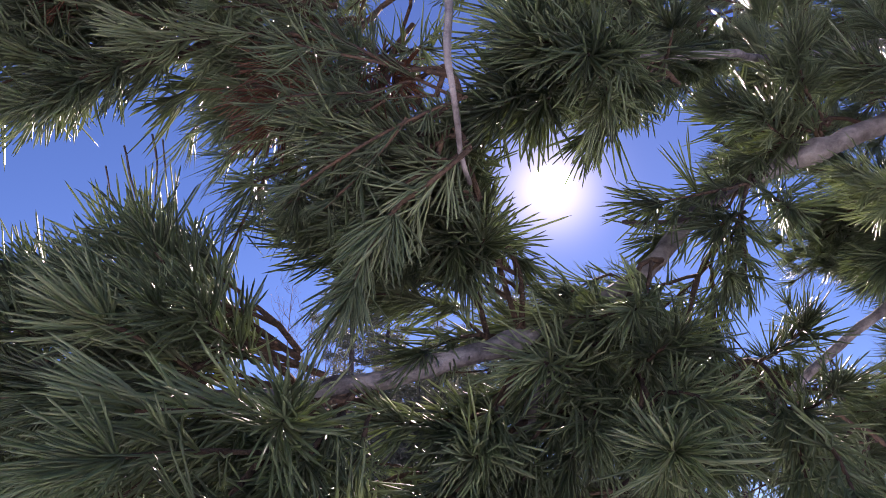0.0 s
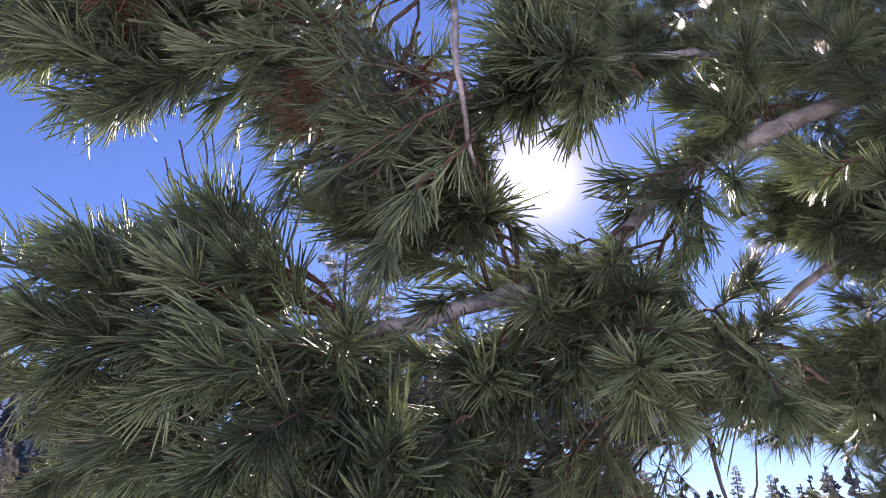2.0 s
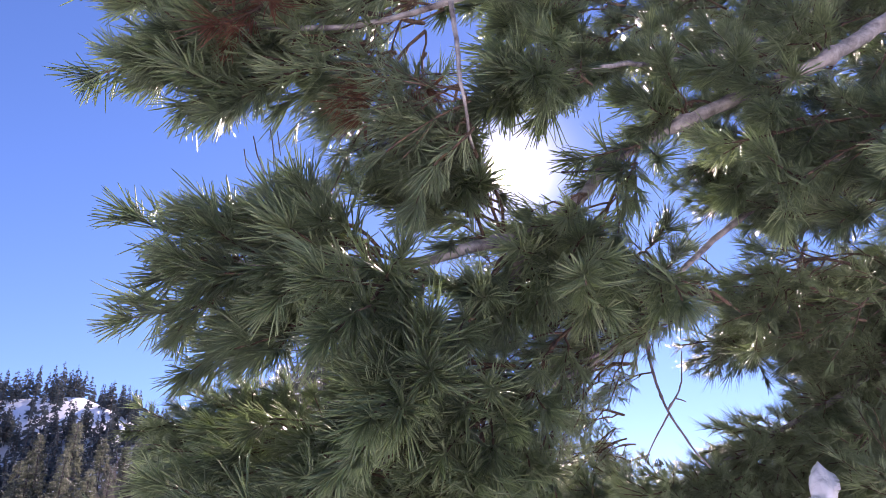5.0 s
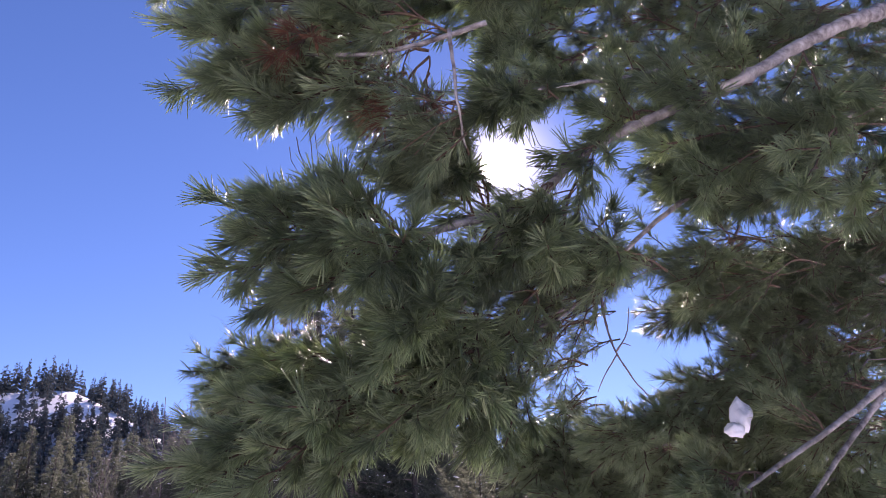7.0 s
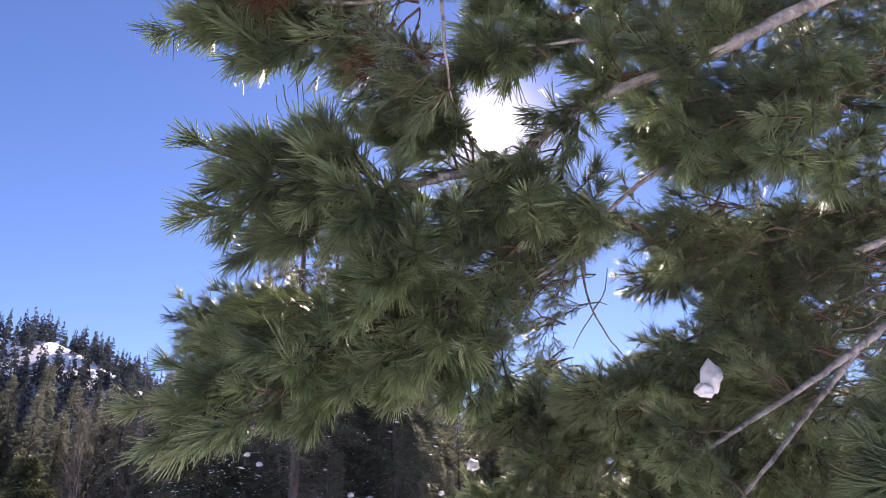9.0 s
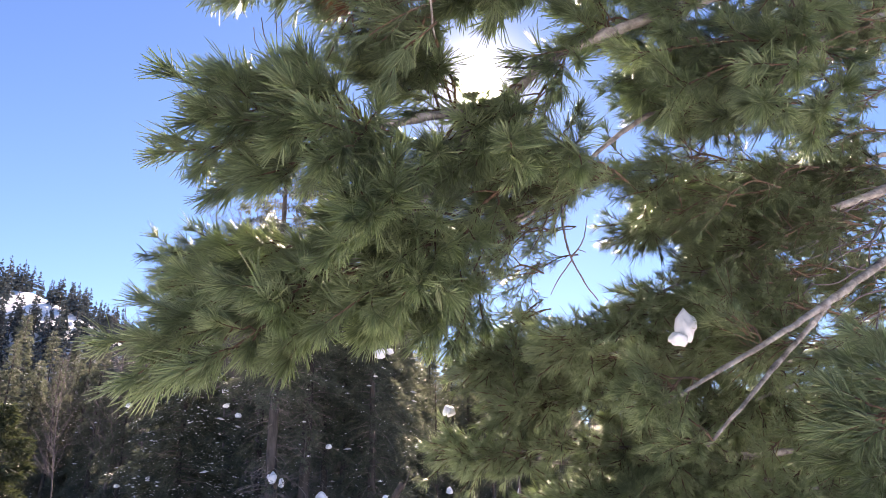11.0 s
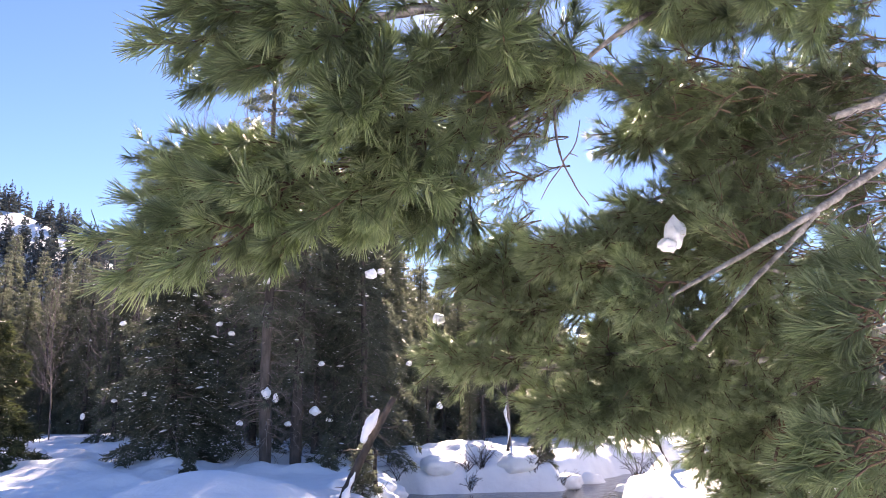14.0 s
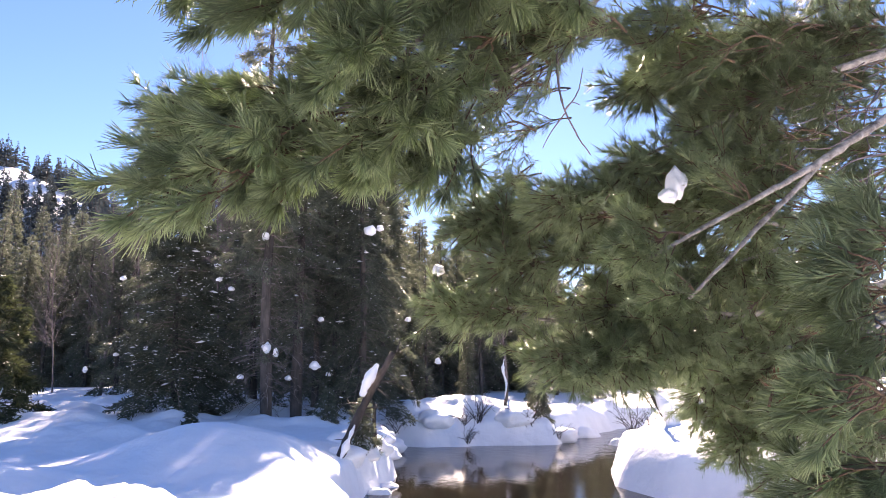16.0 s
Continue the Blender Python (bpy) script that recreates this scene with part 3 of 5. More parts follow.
bough((-0.048, 1.200, 2.766), (-0.188, 1.200, 2.513), 5, thin=True)
bough((-0.052, 1.250, 2.760), (-0.113, 1.200, 2.480), 4, thin=True)
bough((0.005, 1.200, 2.826), (-0.281, 1.100, 2.841), 8)
bough((-0.015, 1.200, 2.929), (-0.364, 1.100, 3.070), 8)
bough((-0.129, 1.250, 2.767), (-0.248, 1.200, 2.617), 6)
bough((-0.259, 1.250, 2.811), (-0.411, 1.050, 2.646), 7)
bough((-0.199, 1.200, 2.702), (-0.457, 1.120, 2.585), 8)
bough((-0.296, 1.180, 2.741), (-0.520, 1.100, 2.653), 8)
bough((0.058, 1.300, 2.475), (-0.042, 1.270, 2.543), 6)
bough((0.041, 1.300, 2.471), (-0.017, 1.220, 2.493), 5)
bough((0.022, 1.200, 2.504), (-0.042, 1.180, 2.548), 5, thin=True)
bough((0.012, 1.100, 2.537), (-0.035, 1.100, 2.541), 5, thin=True)
bough((0.017, 1.120, 2.501), (-0.054, 1.150, 2.486), 6)
bough((-0.072, 1.220, 2.851), (-0.236, 1.200, 2.645), 6, thin=True)
bough((-0.057, 1.250, 2.651), (-0.143, 1.220, 2.536), 5, thin=True)
bough((-0.101, 1.220, 2.740), (-0.200, 1.200, 2.584), 5, thin=True)
bough((-0.115, 1.250, 2.362), (-0.501, 1.200, 2.415), 9)
bough((-0.116, 1.250, 2.349), (-0.536, 1.270, 2.301), 10)
bough((-0.138, 1.250, 2.377), (-0.398, 1.200, 2.425), 7)
bough((-0.138, 1.250, 2.383), (-0.313, 1.170, 2.410), 5)
bough((-0.119, 1.280, 2.338), (-0.449, 1.250, 2.216), 9)
bough((-0.095, 1.280, 2.349), (-0.362, 1.200, 2.201), 8)
bough((-0.140, 1.260, 2.356), (-0.279, 1.100, 2.330), 6)
bough((-0.072, 1.280, 2.348), (-0.173, 1.020, 2.171), 7)
bough((0.020, 1.400, 2.514), (-0.188, 1.330, 2.532), 6)
bough((-0.301, 1.250, 2.363), (-0.452, 1.150, 2.326), 7)
bough((0.048, 1.420, 2.538), (-0.093, 1.350, 2.569), 6)
bough((0.106, 1.500, 2.409), (-0.109, 1.040, 2.076), 8)
bough((0.167, 1.420, 2.411), (0.170, 1.180, 2.247), 6)
bough((0.066, 1.500, 2.255), (-0.230, 1.250, 2.119), 9)
bough((0.204, 1.500, 2.329), (0.015, 1.350, 2.097), 8)
bough((0.087, 1.500, 2.200), (-0.182, 1.200, 1.948), 9)
bough((0.168, 1.550, 2.210), (-0.056, 1.350, 1.956), 8)
bough((0.105, 1.380, 2.453), (-0.031, 1.250, 2.220), 7)
bough((0.193, 1.420, 2.527), (0.050, 1.300, 2.259), 6)
bough((0.313, 1.450, 2.597), (0.162, 1.350, 2.297), 7)
bough((0.311, 1.500, 2.438), (0.311, 1.250, 2.293), 5)
bough((-0.070, 1.260, 2.351), (-0.132, 1.150, 2.188), 6)
bough((0.026, 1.300, 2.410), (-0.050, 1.250, 2.519), 6)
bough((-0.052, 1.450, 2.121), (-0.636, 1.330, 1.906), 12)
bough((-0.123, 1.450, 2.084), (-0.584, 1.330, 1.873), 9)
bough((-0.147, 1.450, 2.071), (-0.458, 1.250, 1.853), 9)
bough((-0.112, 1.450, 2.121), (-0.555, 1.380, 1.997), 8)
bough((0.020, 1.400, 2.165), (-0.175, 1.060, 2.069), 8)
bough((-0.051, 1.450, 2.084), (-0.330, 1.300, 1.896), 8)
bough((0.071, 1.500, 2.101), (-0.180, 1.350, 1.948), 8)
bough((0.112, 1.550, 2.091), (-0.024, 1.400, 1.936), 7)
bough((-0.171, 1.450, 2.083), (-0.304, 1.150, 1.959), 7)
bough((-0.027, 1.400, 2.202), (-0.122, 1.020, 2.092), 7)
bough((0.046, 1.450, 2.224), (-0.042, 1.200, 1.980), 8)
bough((-0.220, 1.450, 2.146), (-0.479, 1.380, 2.092), 8)
bough((0.129, 1.600, 2.148), (0.055, 1.450, 1.949), 6)
bough((0.022, 1.500, 2.192), (-0.105, 1.250, 1.953), 7)
bough((0.487, 1.850, 2.532), (0.157, 1.600, 2.246), 6, thin=True)
bough((0.393, 1.800, 2.408), (0.064, 1.650, 2.123), 7, thin=True)
bough((0.309, 1.750, 2.448), (0.037, 1.600, 2.288), 6, thin=True)
bough((0.580, 1.900, 2.523), (0.313, 1.700, 2.378), 5, thin=True)
bough((0.228, 1.700, 2.454), (0.023, 1.500, 2.393), 6)
bough((0.679, 1.950, 2.530), (0.459, 1.800, 2.523), 5)
bough((1.085, 1.500, 2.698), (0.384, 1.360, 2.594), 10)
bough((0.986, 1.500, 2.689), (0.483, 1.350, 2.479), 8)
bough((1.064, 1.500, 2.632), (0.589, 1.120, 2.314), 8, sag=.1)
bough((1.086, 1.600, 2.575), (0.605, 1.400, 2.454), 7)
bough((0.529, 1.450, 2.736), (0.293, 1.420, 2.685), 3)
bough((0.757, 1.450, 2.812), (0.606, 1.300, 2.841), 4)
bough((1.049, 1.500, 2.584), (0.775, 1.250, 2.359), 6)
bough((0.941, 1.500, 2.947), (0.833, 1.300, 2.565), 6)
bough((0.832, 1.750, 2.373), (0.556, 1.650, 2.305), 7)
bough((0.755, 1.700, 2.427), (0.460, 1.580, 2.332), 7)
bough((0.818, 1.700, 2.483), (0.532, 1.600, 2.407), 7)
bough((0.958, 2.000, 2.574), (0.609, 1.850, 2.415), 7)
bough((1.274, 2.100, 2.548), (0.807, 1.900, 2.473), 8)
bough((1.189, 2.100, 2.624), (0.749, 1.900, 2.594), 7, thin=True)
bough((1.170, 2.100, 2.397), (0.625, 1.900, 2.121), 10)
bough((1.151, 2.100, 2.177), (0.697, 1.900, 2.269), 9)
bough((1.251, 2.200, 2.299), (0.820, 2.000, 2.322), 9)
bough((1.499, 2.600, 1.920), (0.985, 2.200, 1.729), 10)
bough((1.476, 2.300, 2.433), (1.194, 2.200, 2.513), 8)
bough((1.700, 2.400, 2.642), (1.302, 2.300, 2.722), 8, thin=True)
bough((1.659, 2.400, 2.259), (1.347, 2.500, 2.012), 9, thin=True)
bough((1.705, 2.500, 2.074), (1.384, 2.400, 1.895), 9)
bough((1.625, 3.100, 1.583), (1.233, 3.000, 1.238), 10)
bough((1.587, 3.100, 1.731), (1.275, 2.900, 1.450), 10)
bough((1.895, 3.200, 1.682), (1.493, 3.000, 1.212), 10)
bough((1.651, 3.000, 1.920), (1.156, 2.800, 1.675), 10)
bough((0.975, 1.350, 1.810), (0.847, 1.410, 1.820), 7)
bough((0.940, 1.350, 1.699), (0.800, 1.410, 1.694), 7)
bough((0.986, 1.400, 1.363), (0.663, 1.460, 1.333), 7)
bough((0.887, 1.350, 1.538), (0.732, 1.410, 1.510), 7)
bough((0.955, 1.350, 1.634), (0.856, 1.410, 1.614), 6)
bough((1.019, 1.400, 1.889), (0.950, 1.460, 1.888), 6)
bough((0.963, 1.400, 1.395), (0.833, 1.460, 1.301), 7)
bough((0.212, 1.300, 2.743), (0.027, 1.100, 2.547), 8)
bough((0.238, 1.300, 2.701), (0.074, 1.060, 2.563), 8)
bough((0.243, 1.350, 2.768), (0.132, 1.300, 2.676), 7)
bough((0.389, 1.500, 2.922), (0.234, 1.400, 2.784), 7)
bough((0.655, 1.700, 3.035), (0.313, 1.400, 2.845), 9)
bough((0.767, 1.800, 3.046), (0.526, 1.600, 3.040), 8)
bough((0.809, 1.800, 3.211), (0.460, 1.600, 2.926), 8)
bough((0.355, 1.500, 2.968), (0.176, 1.350, 2.763), 8)
bough((0.248, 1.400, 2.910), (0.055, 1.200, 2.786), 8)
bough((0.758, 1.800, 3.306), (0.462, 1.600, 3.203), 9)
bough((0.020, 1.300, 2.579), (-0.051, 1.200, 2.491), 6)
bough((0.031, 1.350, 2.594), (-0.030, 1.200, 2.441), 6)
bough((0.655, 1.680, 1.894), (0.449, 1.600, 1.805), 6)
bough((0.598, 1.680, 1.863), (0.417, 1.620, 1.854), 6)
bough((0.983, 1.700, 1.794), (0.851, 1.620, 1.694), 6)
bough((0.668, 1.700, 1.755), (0.531, 1.620, 1.748), 5)
bough((0.834, 1.720, 1.984), (0.727, 1.660, 2.056), 4, thin=True)
bough((0.451, 1.440, 2.702), (0.366, 1.380, 2.758), 4)
bough((0.598, 1.430, 2.758), (0.479, 1.360, 2.800), 4)
bough((0.379, 1.450, 2.673), (0.249, 1.360, 2.503), 4)
bough((0.219, 1.400, 2.536), (0.106, 1.300, 2.357), 5)
bough((0.685, 1.420, 2.786), (0.519, 1.360, 2.657), 5)
bough((-0.284, 1.120, 2.797), (-0.331, 1.060, 2.675), 3, dry=True)
bough((-0.077, 1.200, 2.676), (-0.133, 1.140, 2.558), 3, dry=True)
bough((0.682, 1.400, 1.505), (0.784, 1.460, 1.535), 2, dry=True)
bough((0.847, 1.300, 1.530), (0.698, 1.360, 1.492), 6)
bough((0.869, 1.300, 1.760), (0.805, 1.360, 1.745), 6)
bough((1.240, 2.408, 2.468), (0.896, 2.314, 2.443), 8)
bough((1.090, 2.001, 2.335), (0.795, 1.908, 2.311), 8)
bough((1.346, 2.217, 2.177), (0.974, 2.031, 2.118), 8)
bough((1.133, 2.014, 2.144), (0.805, 1.848, 2.092), 8)
bough((1.350, 2.258, 2.213), (0.962, 2.053, 2.105), 8)
bough((1.187, 2.238, 2.417), (0.866, 2.158, 2.360), 8)
bough((1.169, 2.121, 2.182), (0.826, 1.964, 2.031), 8)
bough((1.379, 2.473, 2.232), (1.008, 2.336, 2.214), 8)
bough((1.448, 2.366, 2.372), (1.090, 2.258, 2.312), 8)
bough((1.605, 2.732, 2.381), (1.184, 2.576, 2.324), 8)
bough((1.467, 2.585, 2.559), (1.071, 2.451, 2.449), 8)
bough((1.319, 2.277, 2.330), (0.949, 2.114, 2.201), 8)
bough((1.549, 2.598, 2.076), (1.150, 2.548, 1.960), 8)
bough((1.548, 2.586, 2.096), (1.103, 2.437, 1.948), 8)
bough((1.382, 2.083, 2.068), (0.993, 1.849, 1.965), 8)
bough((1.185, 2.063, 2.037), (0.819, 1.898, 1.985), 8)
bough((1.309, 2.317, 2.169), (0.886, 2.100, 2.132), 8)
bough((1.475, 2.631, 2.229), (1.064, 2.554, 2.171), 8)
bough((1.337, 2.341, 2.109), (0.921, 2.146, 2.085), 8)
bough((1.688, 2.789, 2.217), (1.226, 2.668, 2.087), 8)
bough((1.123, 2.143, 2.278), (0.821, 2.022, 2.268), 8)
bough((1.185, 2.333, 2.517), (0.865, 2.233, 2.471), 8)
bough((0.997, 2.024, 2.177), (0.666, 1.780, 2.098), 8)
bough((1.145, 2.161, 2.408), (0.838, 2.053, 2.315), 8)
bough((1.050, 2.048, 2.239), (0.706, 1.806, 2.075), 8)
bough((1.038, 1.982, 2.334), (0.776, 1.919, 2.321), 8)
bough((1.190, 2.327, 2.494), (0.888, 2.277, 2.433), 8)
bough((1.141, 2.169, 2.336), (0.779, 1.924, 2.197), 8)
bough((1.221, 2.355, 2.432), (0.915, 2.295, 2.406), 8)
bough((1.387, 2.272, 2.636), (1.019, 2.134, 2.510), 8)
bough((1.240, 2.008, 2.607), (0.936, 1.940, 2.481), 8)
bough((1.053, 2.222, 2.527), (0.735, 2.126, 2.513), 8)
bough((1.317, 2.221, 2.587), (0.964, 2.090, 2.486), 8)
bough((1.106, 2.055, 2.522), (0.811, 1.997, 2.429), 8)
bough((0.917, 1.971, 2.461), (0.623, 1.854, 2.396), 8)
bough((1.375, 2.462, 2.701), (0.959, 2.243, 2.572), 8)
bough((1.213, 2.516, 2.604), (0.811, 2.294, 2.516), 8)
bough((1.114, 2.223, 2.601), (0.745, 2.009, 2.489), 8)
bough((1.297, 2.083, 2.467), (0.989, 2.008, 2.433), 8)
bough((1.560, 2.502, 2.627), (1.182, 2.401, 2.535), 8)
bough((1.326, 2.180, 2.580), (1.013, 2.123, 2.536), 8)
bough((1.518, 2.452, 2.716), (1.139, 2.338, 2.625), 8)
bough((1.182, 2.327, 2.517), (0.850, 2.240, 2.494), 8)
bough((1.018, 2.007, 2.493), (0.702, 1.862, 2.418), 8)
bough((1.101, 2.131, 2.461), (0.753, 1.950, 2.343), 8)
bough((1.776, 2.679, 2.736), (1.381, 2.603, 2.641), 8)
bough((1.693, 2.486, 2.523), (1.330, 2.432, 2.374), 8)
bough((1.652, 2.372, 2.625), (1.265, 2.242, 2.537), 8)
bough((2.007, 2.596, 2.825), (1.624, 2.542, 2.749), 8)
bough((1.931, 2.976, 2.877), (1.465, 2.830, 2.780), 8)
bough((1.961, 2.817, 2.875), (1.500, 2.659, 2.771), 8)
bough((2.019, 2.779, 2.368), (1.545, 2.597, 2.226), 8)
bough((1.710, 2.607, 2.441), (1.274, 2.423, 2.331), 8)
bough((2.157, 2.847, 2.494), (1.680, 2.674, 2.437), 8)
bough((2.085, 2.878, 3.021), (1.605, 2.723, 2.859), 8)
bough((1.928, 2.678, 2.381), (1.487, 2.514, 2.328), 8)
bough((2.221, 2.850, 2.741), (1.718, 2.644, 2.696), 8)
bough((2.073, 2.903, 2.615), (1.613, 2.755, 2.586), 8)
bough((2.126, 3.021, 2.544), (1.695, 2.958, 2.455), 8)
bough((2.007, 3.012, 2.389), (1.512, 2.808, 2.326), 8)
bough((1.930, 2.796, 2.489), (1.429, 2.552, 2.370), 8)
bough((1.856, 3.156, 1.981), (1.418, 3.062, 1.945), 9)
bough((2.066, 3.204, 1.945), (1.578, 3.036, 1.900), 9)
bough((1.717, 2.785, 1.872), (1.344, 2.731, 1.849), 9)
bough((1.707, 2.828, 2.020), (1.262, 2.644, 1.955), 9)
bough((1.694, 3.123, 1.940), (1.266, 3.029, 1.892), 9)
bough((2.005, 3.057, 2.035), (1.500, 2.829, 1.989), 9)
bough((1.604, 2.747, 1.832), (1.185, 2.573, 1.822), 9)
bough((1.766, 3.036, 1.740), (1.309, 2.854, 1.413), 9)
bough((1.761, 3.309, 1.609), (1.338, 3.237, 1.359), 9)
bough((1.942, 3.535, 1.545), (1.411, 3.287, 1.234), 9)
bough((1.712, 3.180, 1.683), (1.259, 3.015, 1.374), 9)
bough((1.637, 2.942, 1.817), (1.250, 2.866, 1.595), 9)
bough((1.988, 3.385, 1.476), (1.490, 3.183, 1.245), 9)
bough((2.075, 3.539, 1.594), (1.580, 3.402, 1.243), 9)
bough((1.670, 3.011, 1.730), (1.205, 2.779, 1.469), 9)
bough((1.834, 3.306, 1.609), (1.395, 3.202, 1.357), 9)
bough((1.644, 2.876, 1.712), (1.211, 2.689, 1.457), 9)
bough((1.933, 3.421, 1.649), (1.432, 3.221, 1.368), 9)
bough((1.982, 3.473, 1.725), (1.459, 3.251, 1.381), 9)
bough((2.077, 3.415, 1.820), (1.599, 3.299, 1.468), 9)
bough((1.997, 3.543, 1.547), (1.539, 3.468, 1.248), 9)
bough((1.990, 3.444, 1.949), (1.459, 3.204, 1.641), 9)
bough((1.650, 3.092, 1.498), (1.180, 2.845, 1.255), 9)
bough((1.817, 3.004, 1.556), (1.370, 2.836, 1.275), 9)
bough((1.529, 2.818, 1.650), (1.191, 2.767, 1.393), 9)
bough((1.781, 3.264, 1.476), (1.389, 3.191, 1.230), 9)
bough((1.611, 3.032, 1.490), (1.174, 2.795, 1.245), 9)
bough((1.607, 3.034, 1.566), (1.201, 2.866, 1.352), 9)
bough((1.637, 2.956, 1.665), (1.194, 2.710, 1.400), 9)
bough((1.834, 3.307, 1.648), (1.396, 3.165, 1.309), 9)
bough((1.845, 3.320, 1.392), (1.424, 3.203, 1.124), 9)
bough((1.894, 2.530, 2.808), (1.486, 2.454, 2.708), 7, thin=True)
bough((1.512, 2.485, 2.702), (1.124, 2.409, 2.573), 7, thin=True)
bough((2.210, 2.964, 2.903), (1.726, 2.861, 2.787), 7, thin=True)
bough((1.751, 2.624, 2.851), (1.272, 2.415, 2.739), 7, thin=True)
bough((1.787, 2.497, 2.946), (1.371, 2.401, 2.812), 7, thin=True)
bough((1.694, 2.671, 2.922), (1.227, 2.500, 2.724), 7, thin=True)
bough((2.106, 2.979, 2.818), (1.596, 2.817, 2.713), 7, thin=True)
bough((1.907, 2.728, 3.035), (1.442, 2.590, 2.937), 7, thin=True)
bough((1.931, 2.580, 2.784), (1.463, 2.420, 2.618), 7, thin=True)
bough((1.691, 2.635, 2.843), (1.253, 2.510, 2.696), 7, thin=True)
bough((1.943, 2.817, 2.928), (1.415, 2.583, 2.764), 7, thin=True)
bough((1.541, 2.532, 2.720), (1.139, 2.434, 2.627), 7, thin=True)
bough((1.454, 2.377, 2.575), (1.059, 2.253, 2.422), 7, thin=True)
bough((1.877, 3.037, 2.927), (1.384, 2.908, 2.749), 7, thin=True)
bough((2.514, 3.276, 2.082), (2.013, 3.138, 2.069), 7, thin=True)
bough((1.973, 2.712, 2.233), (1.515, 2.531, 2.139), 7, thin=True)
bough((2.031, 3.342, 2.005), (1.545, 3.204, 1.932), 7, thin=True)
bough((2.100, 3.000, 1.888), (1.583, 2.759, 1.817), 7, thin=True)
bough((1.962, 2.754, 1.856), (1.530, 2.618, 1.744), 7, thin=True)
bough((2.182, 3.184, 2.310), (1.697, 3.048, 2.222), 7, thin=True)
bough((2.047, 2.976, 2.202), (1.529, 2.733, 2.090), 7, thin=True)
bough((2.325, 3.119, 2.359), (1.785, 2.892, 2.298), 7, thin=True)
bough((2.385, 3.088, 2.442), (1.879, 2.928, 2.334), 7, thin=True)
bough((2.437, 3.272, 2.102), (1.933, 3.143, 1.960), 7, thin=True)
bough((1.916, 3.054, 1.959), (1.451, 2.906, 1.817), 7, thin=True)
bough((2.026, 2.879, 1.796), (1.602, 2.772, 1.739), 7, thin=True)
bough((1.162, 1.644, 1.331), (0.981, 1.704, 1.270), 7)
bough((1.066, 1.532, 1.491), (0.901, 1.592, 1.480), 7)
bough((1.077, 1.515, 1.817), (0.902, 1.575, 1.751), 7)
bough((1.487, 2.279, 1.409), (1.153, 2.168, 1.428), 8)
bough((1.249, 1.876, 1.492), (0.977, 1.798, 1.488), 8)
bough((1.550, 2.299, 1.382), (1.212, 2.194, 1.374), 8)
bough((1.578, 2.272, 1.412), (1.182, 2.072, 1.375), 8)
bough((1.336, 1.955, 1.362), (0.961, 1.714, 1.354), 8)
bough((1.176, 1.936, 1.454), (0.896, 1.851, 1.400), 8)
bough((1.612, 2.722, 1.834), (1.199, 2.543, 1.643), 9)
bough((1.833, 2.776, 1.668), (1.382, 2.579, 1.385), 9)
bough((1.807, 3.077, 1.748), (1.341, 2.876, 1.490), 9)
bough((1.523, 2.611, 1.374), (1.112, 2.398, 1.168), 9)
bough((1.886, 3.037, 1.633), (1.394, 2.789, 1.407), 9)
bough((1.818, 3.160, 1.156), (1.413, 3.070, 1.022), 9)
bough((2.072, 3.190, 1.770), (1.602, 3.041, 1.494), 9)
bough((1.638, 2.550, 1.292), (1.243, 2.382, 1.089), 9)
bough((2.117, 3.068, 1.164), (1.661, 2.911, 0.959), 9)
bough((1.935, 3.190, 1.657), (1.468, 3.011, 1.482), 9)
bough((2.100, 2.844, 1.451), (1.646, 2.671, 1.244), 9)
bough((2.022, 3.159, 1.203), (1.547, 2.966, 1.012), 9)
bough((1.597, 2.663, 1.570), (1.227, 2.567, 1.311), 9)
bough((1.948, 2.774, 1.358), (1.510, 2.595, 1.178), 9)
bough((2.038, 2.930, 1.664), (1.557, 2.723, 1.406), 9)
bough((2.047, 2.909, 1.534), (1.616, 2.777, 1.310), 9)
bough((1.882, 3.216, 1.837), (1.406, 3.028, 1.598), 9)
bough((1.999, 2.792, 1.454), (1.512, 2.551, 1.223), 9)
bough((0.563, 2.042, 2.580), (0.334, 1.886, 2.554), 6, thin=True)
bough((0.556, 2.024, 2.591), (0.322, 1.870, 2.517), 6, thin=True)
bough((0.451, 1.870, 2.515), (0.241, 1.699, 2.456), 6, thin=True)
bough((2.062, 2.448, 4.349), (1.469, 2.329, 4.251), 8)
bough((1.652, 2.175, 3.643), (1.094, 1.953, 3.471), 8)
bough((1.881, 2.043, 3.394), (1.367, 1.914, 3.229), 8)
bough((1.586, 1.914, 3.905), (1.090, 1.802, 3.746), 8)
bough((1.304, 1.987, 3.375), (0.797, 1.745, 3.178), 8)
bough((1.021, 1.795, 3.566), (0.548, 1.555, 3.307), 8)
bough((1.135, 1.798, 3.238), (0.745, 1.710, 3.217), 8)
bough((2.574, 2.512, 4.400), (1.960, 2.379, 4.353), 8)
bough((1.690, 2.137, 3.334), (1.161, 1.937, 3.196), 8)
bough((0.677, 1.840, 3.414), (0.285, 1.784, 3.374), 8)
bough((1.400, 2.106, 4.038), (0.882, 2.012, 3.844), 8)
bough((1.302, 2.316, 3.869), (0.779, 2.208, 3.735), 8)
bough((1.334, 1.865, 3.374), (0.881, 1.762, 3.193), 8)
bough((1.434, 1.733, 3.343), (0.921, 1.517, 3.058), 8)
bough((1.791, 2.544, 3.648), (1.206, 2.394, 3.471), 8)
bough((2.330, 2.499, 4.191), (1.626, 2.257, 3.919), 8)
bough((1.329, 1.751, 3.251), (0.854, 1.521, 3.083), 8)
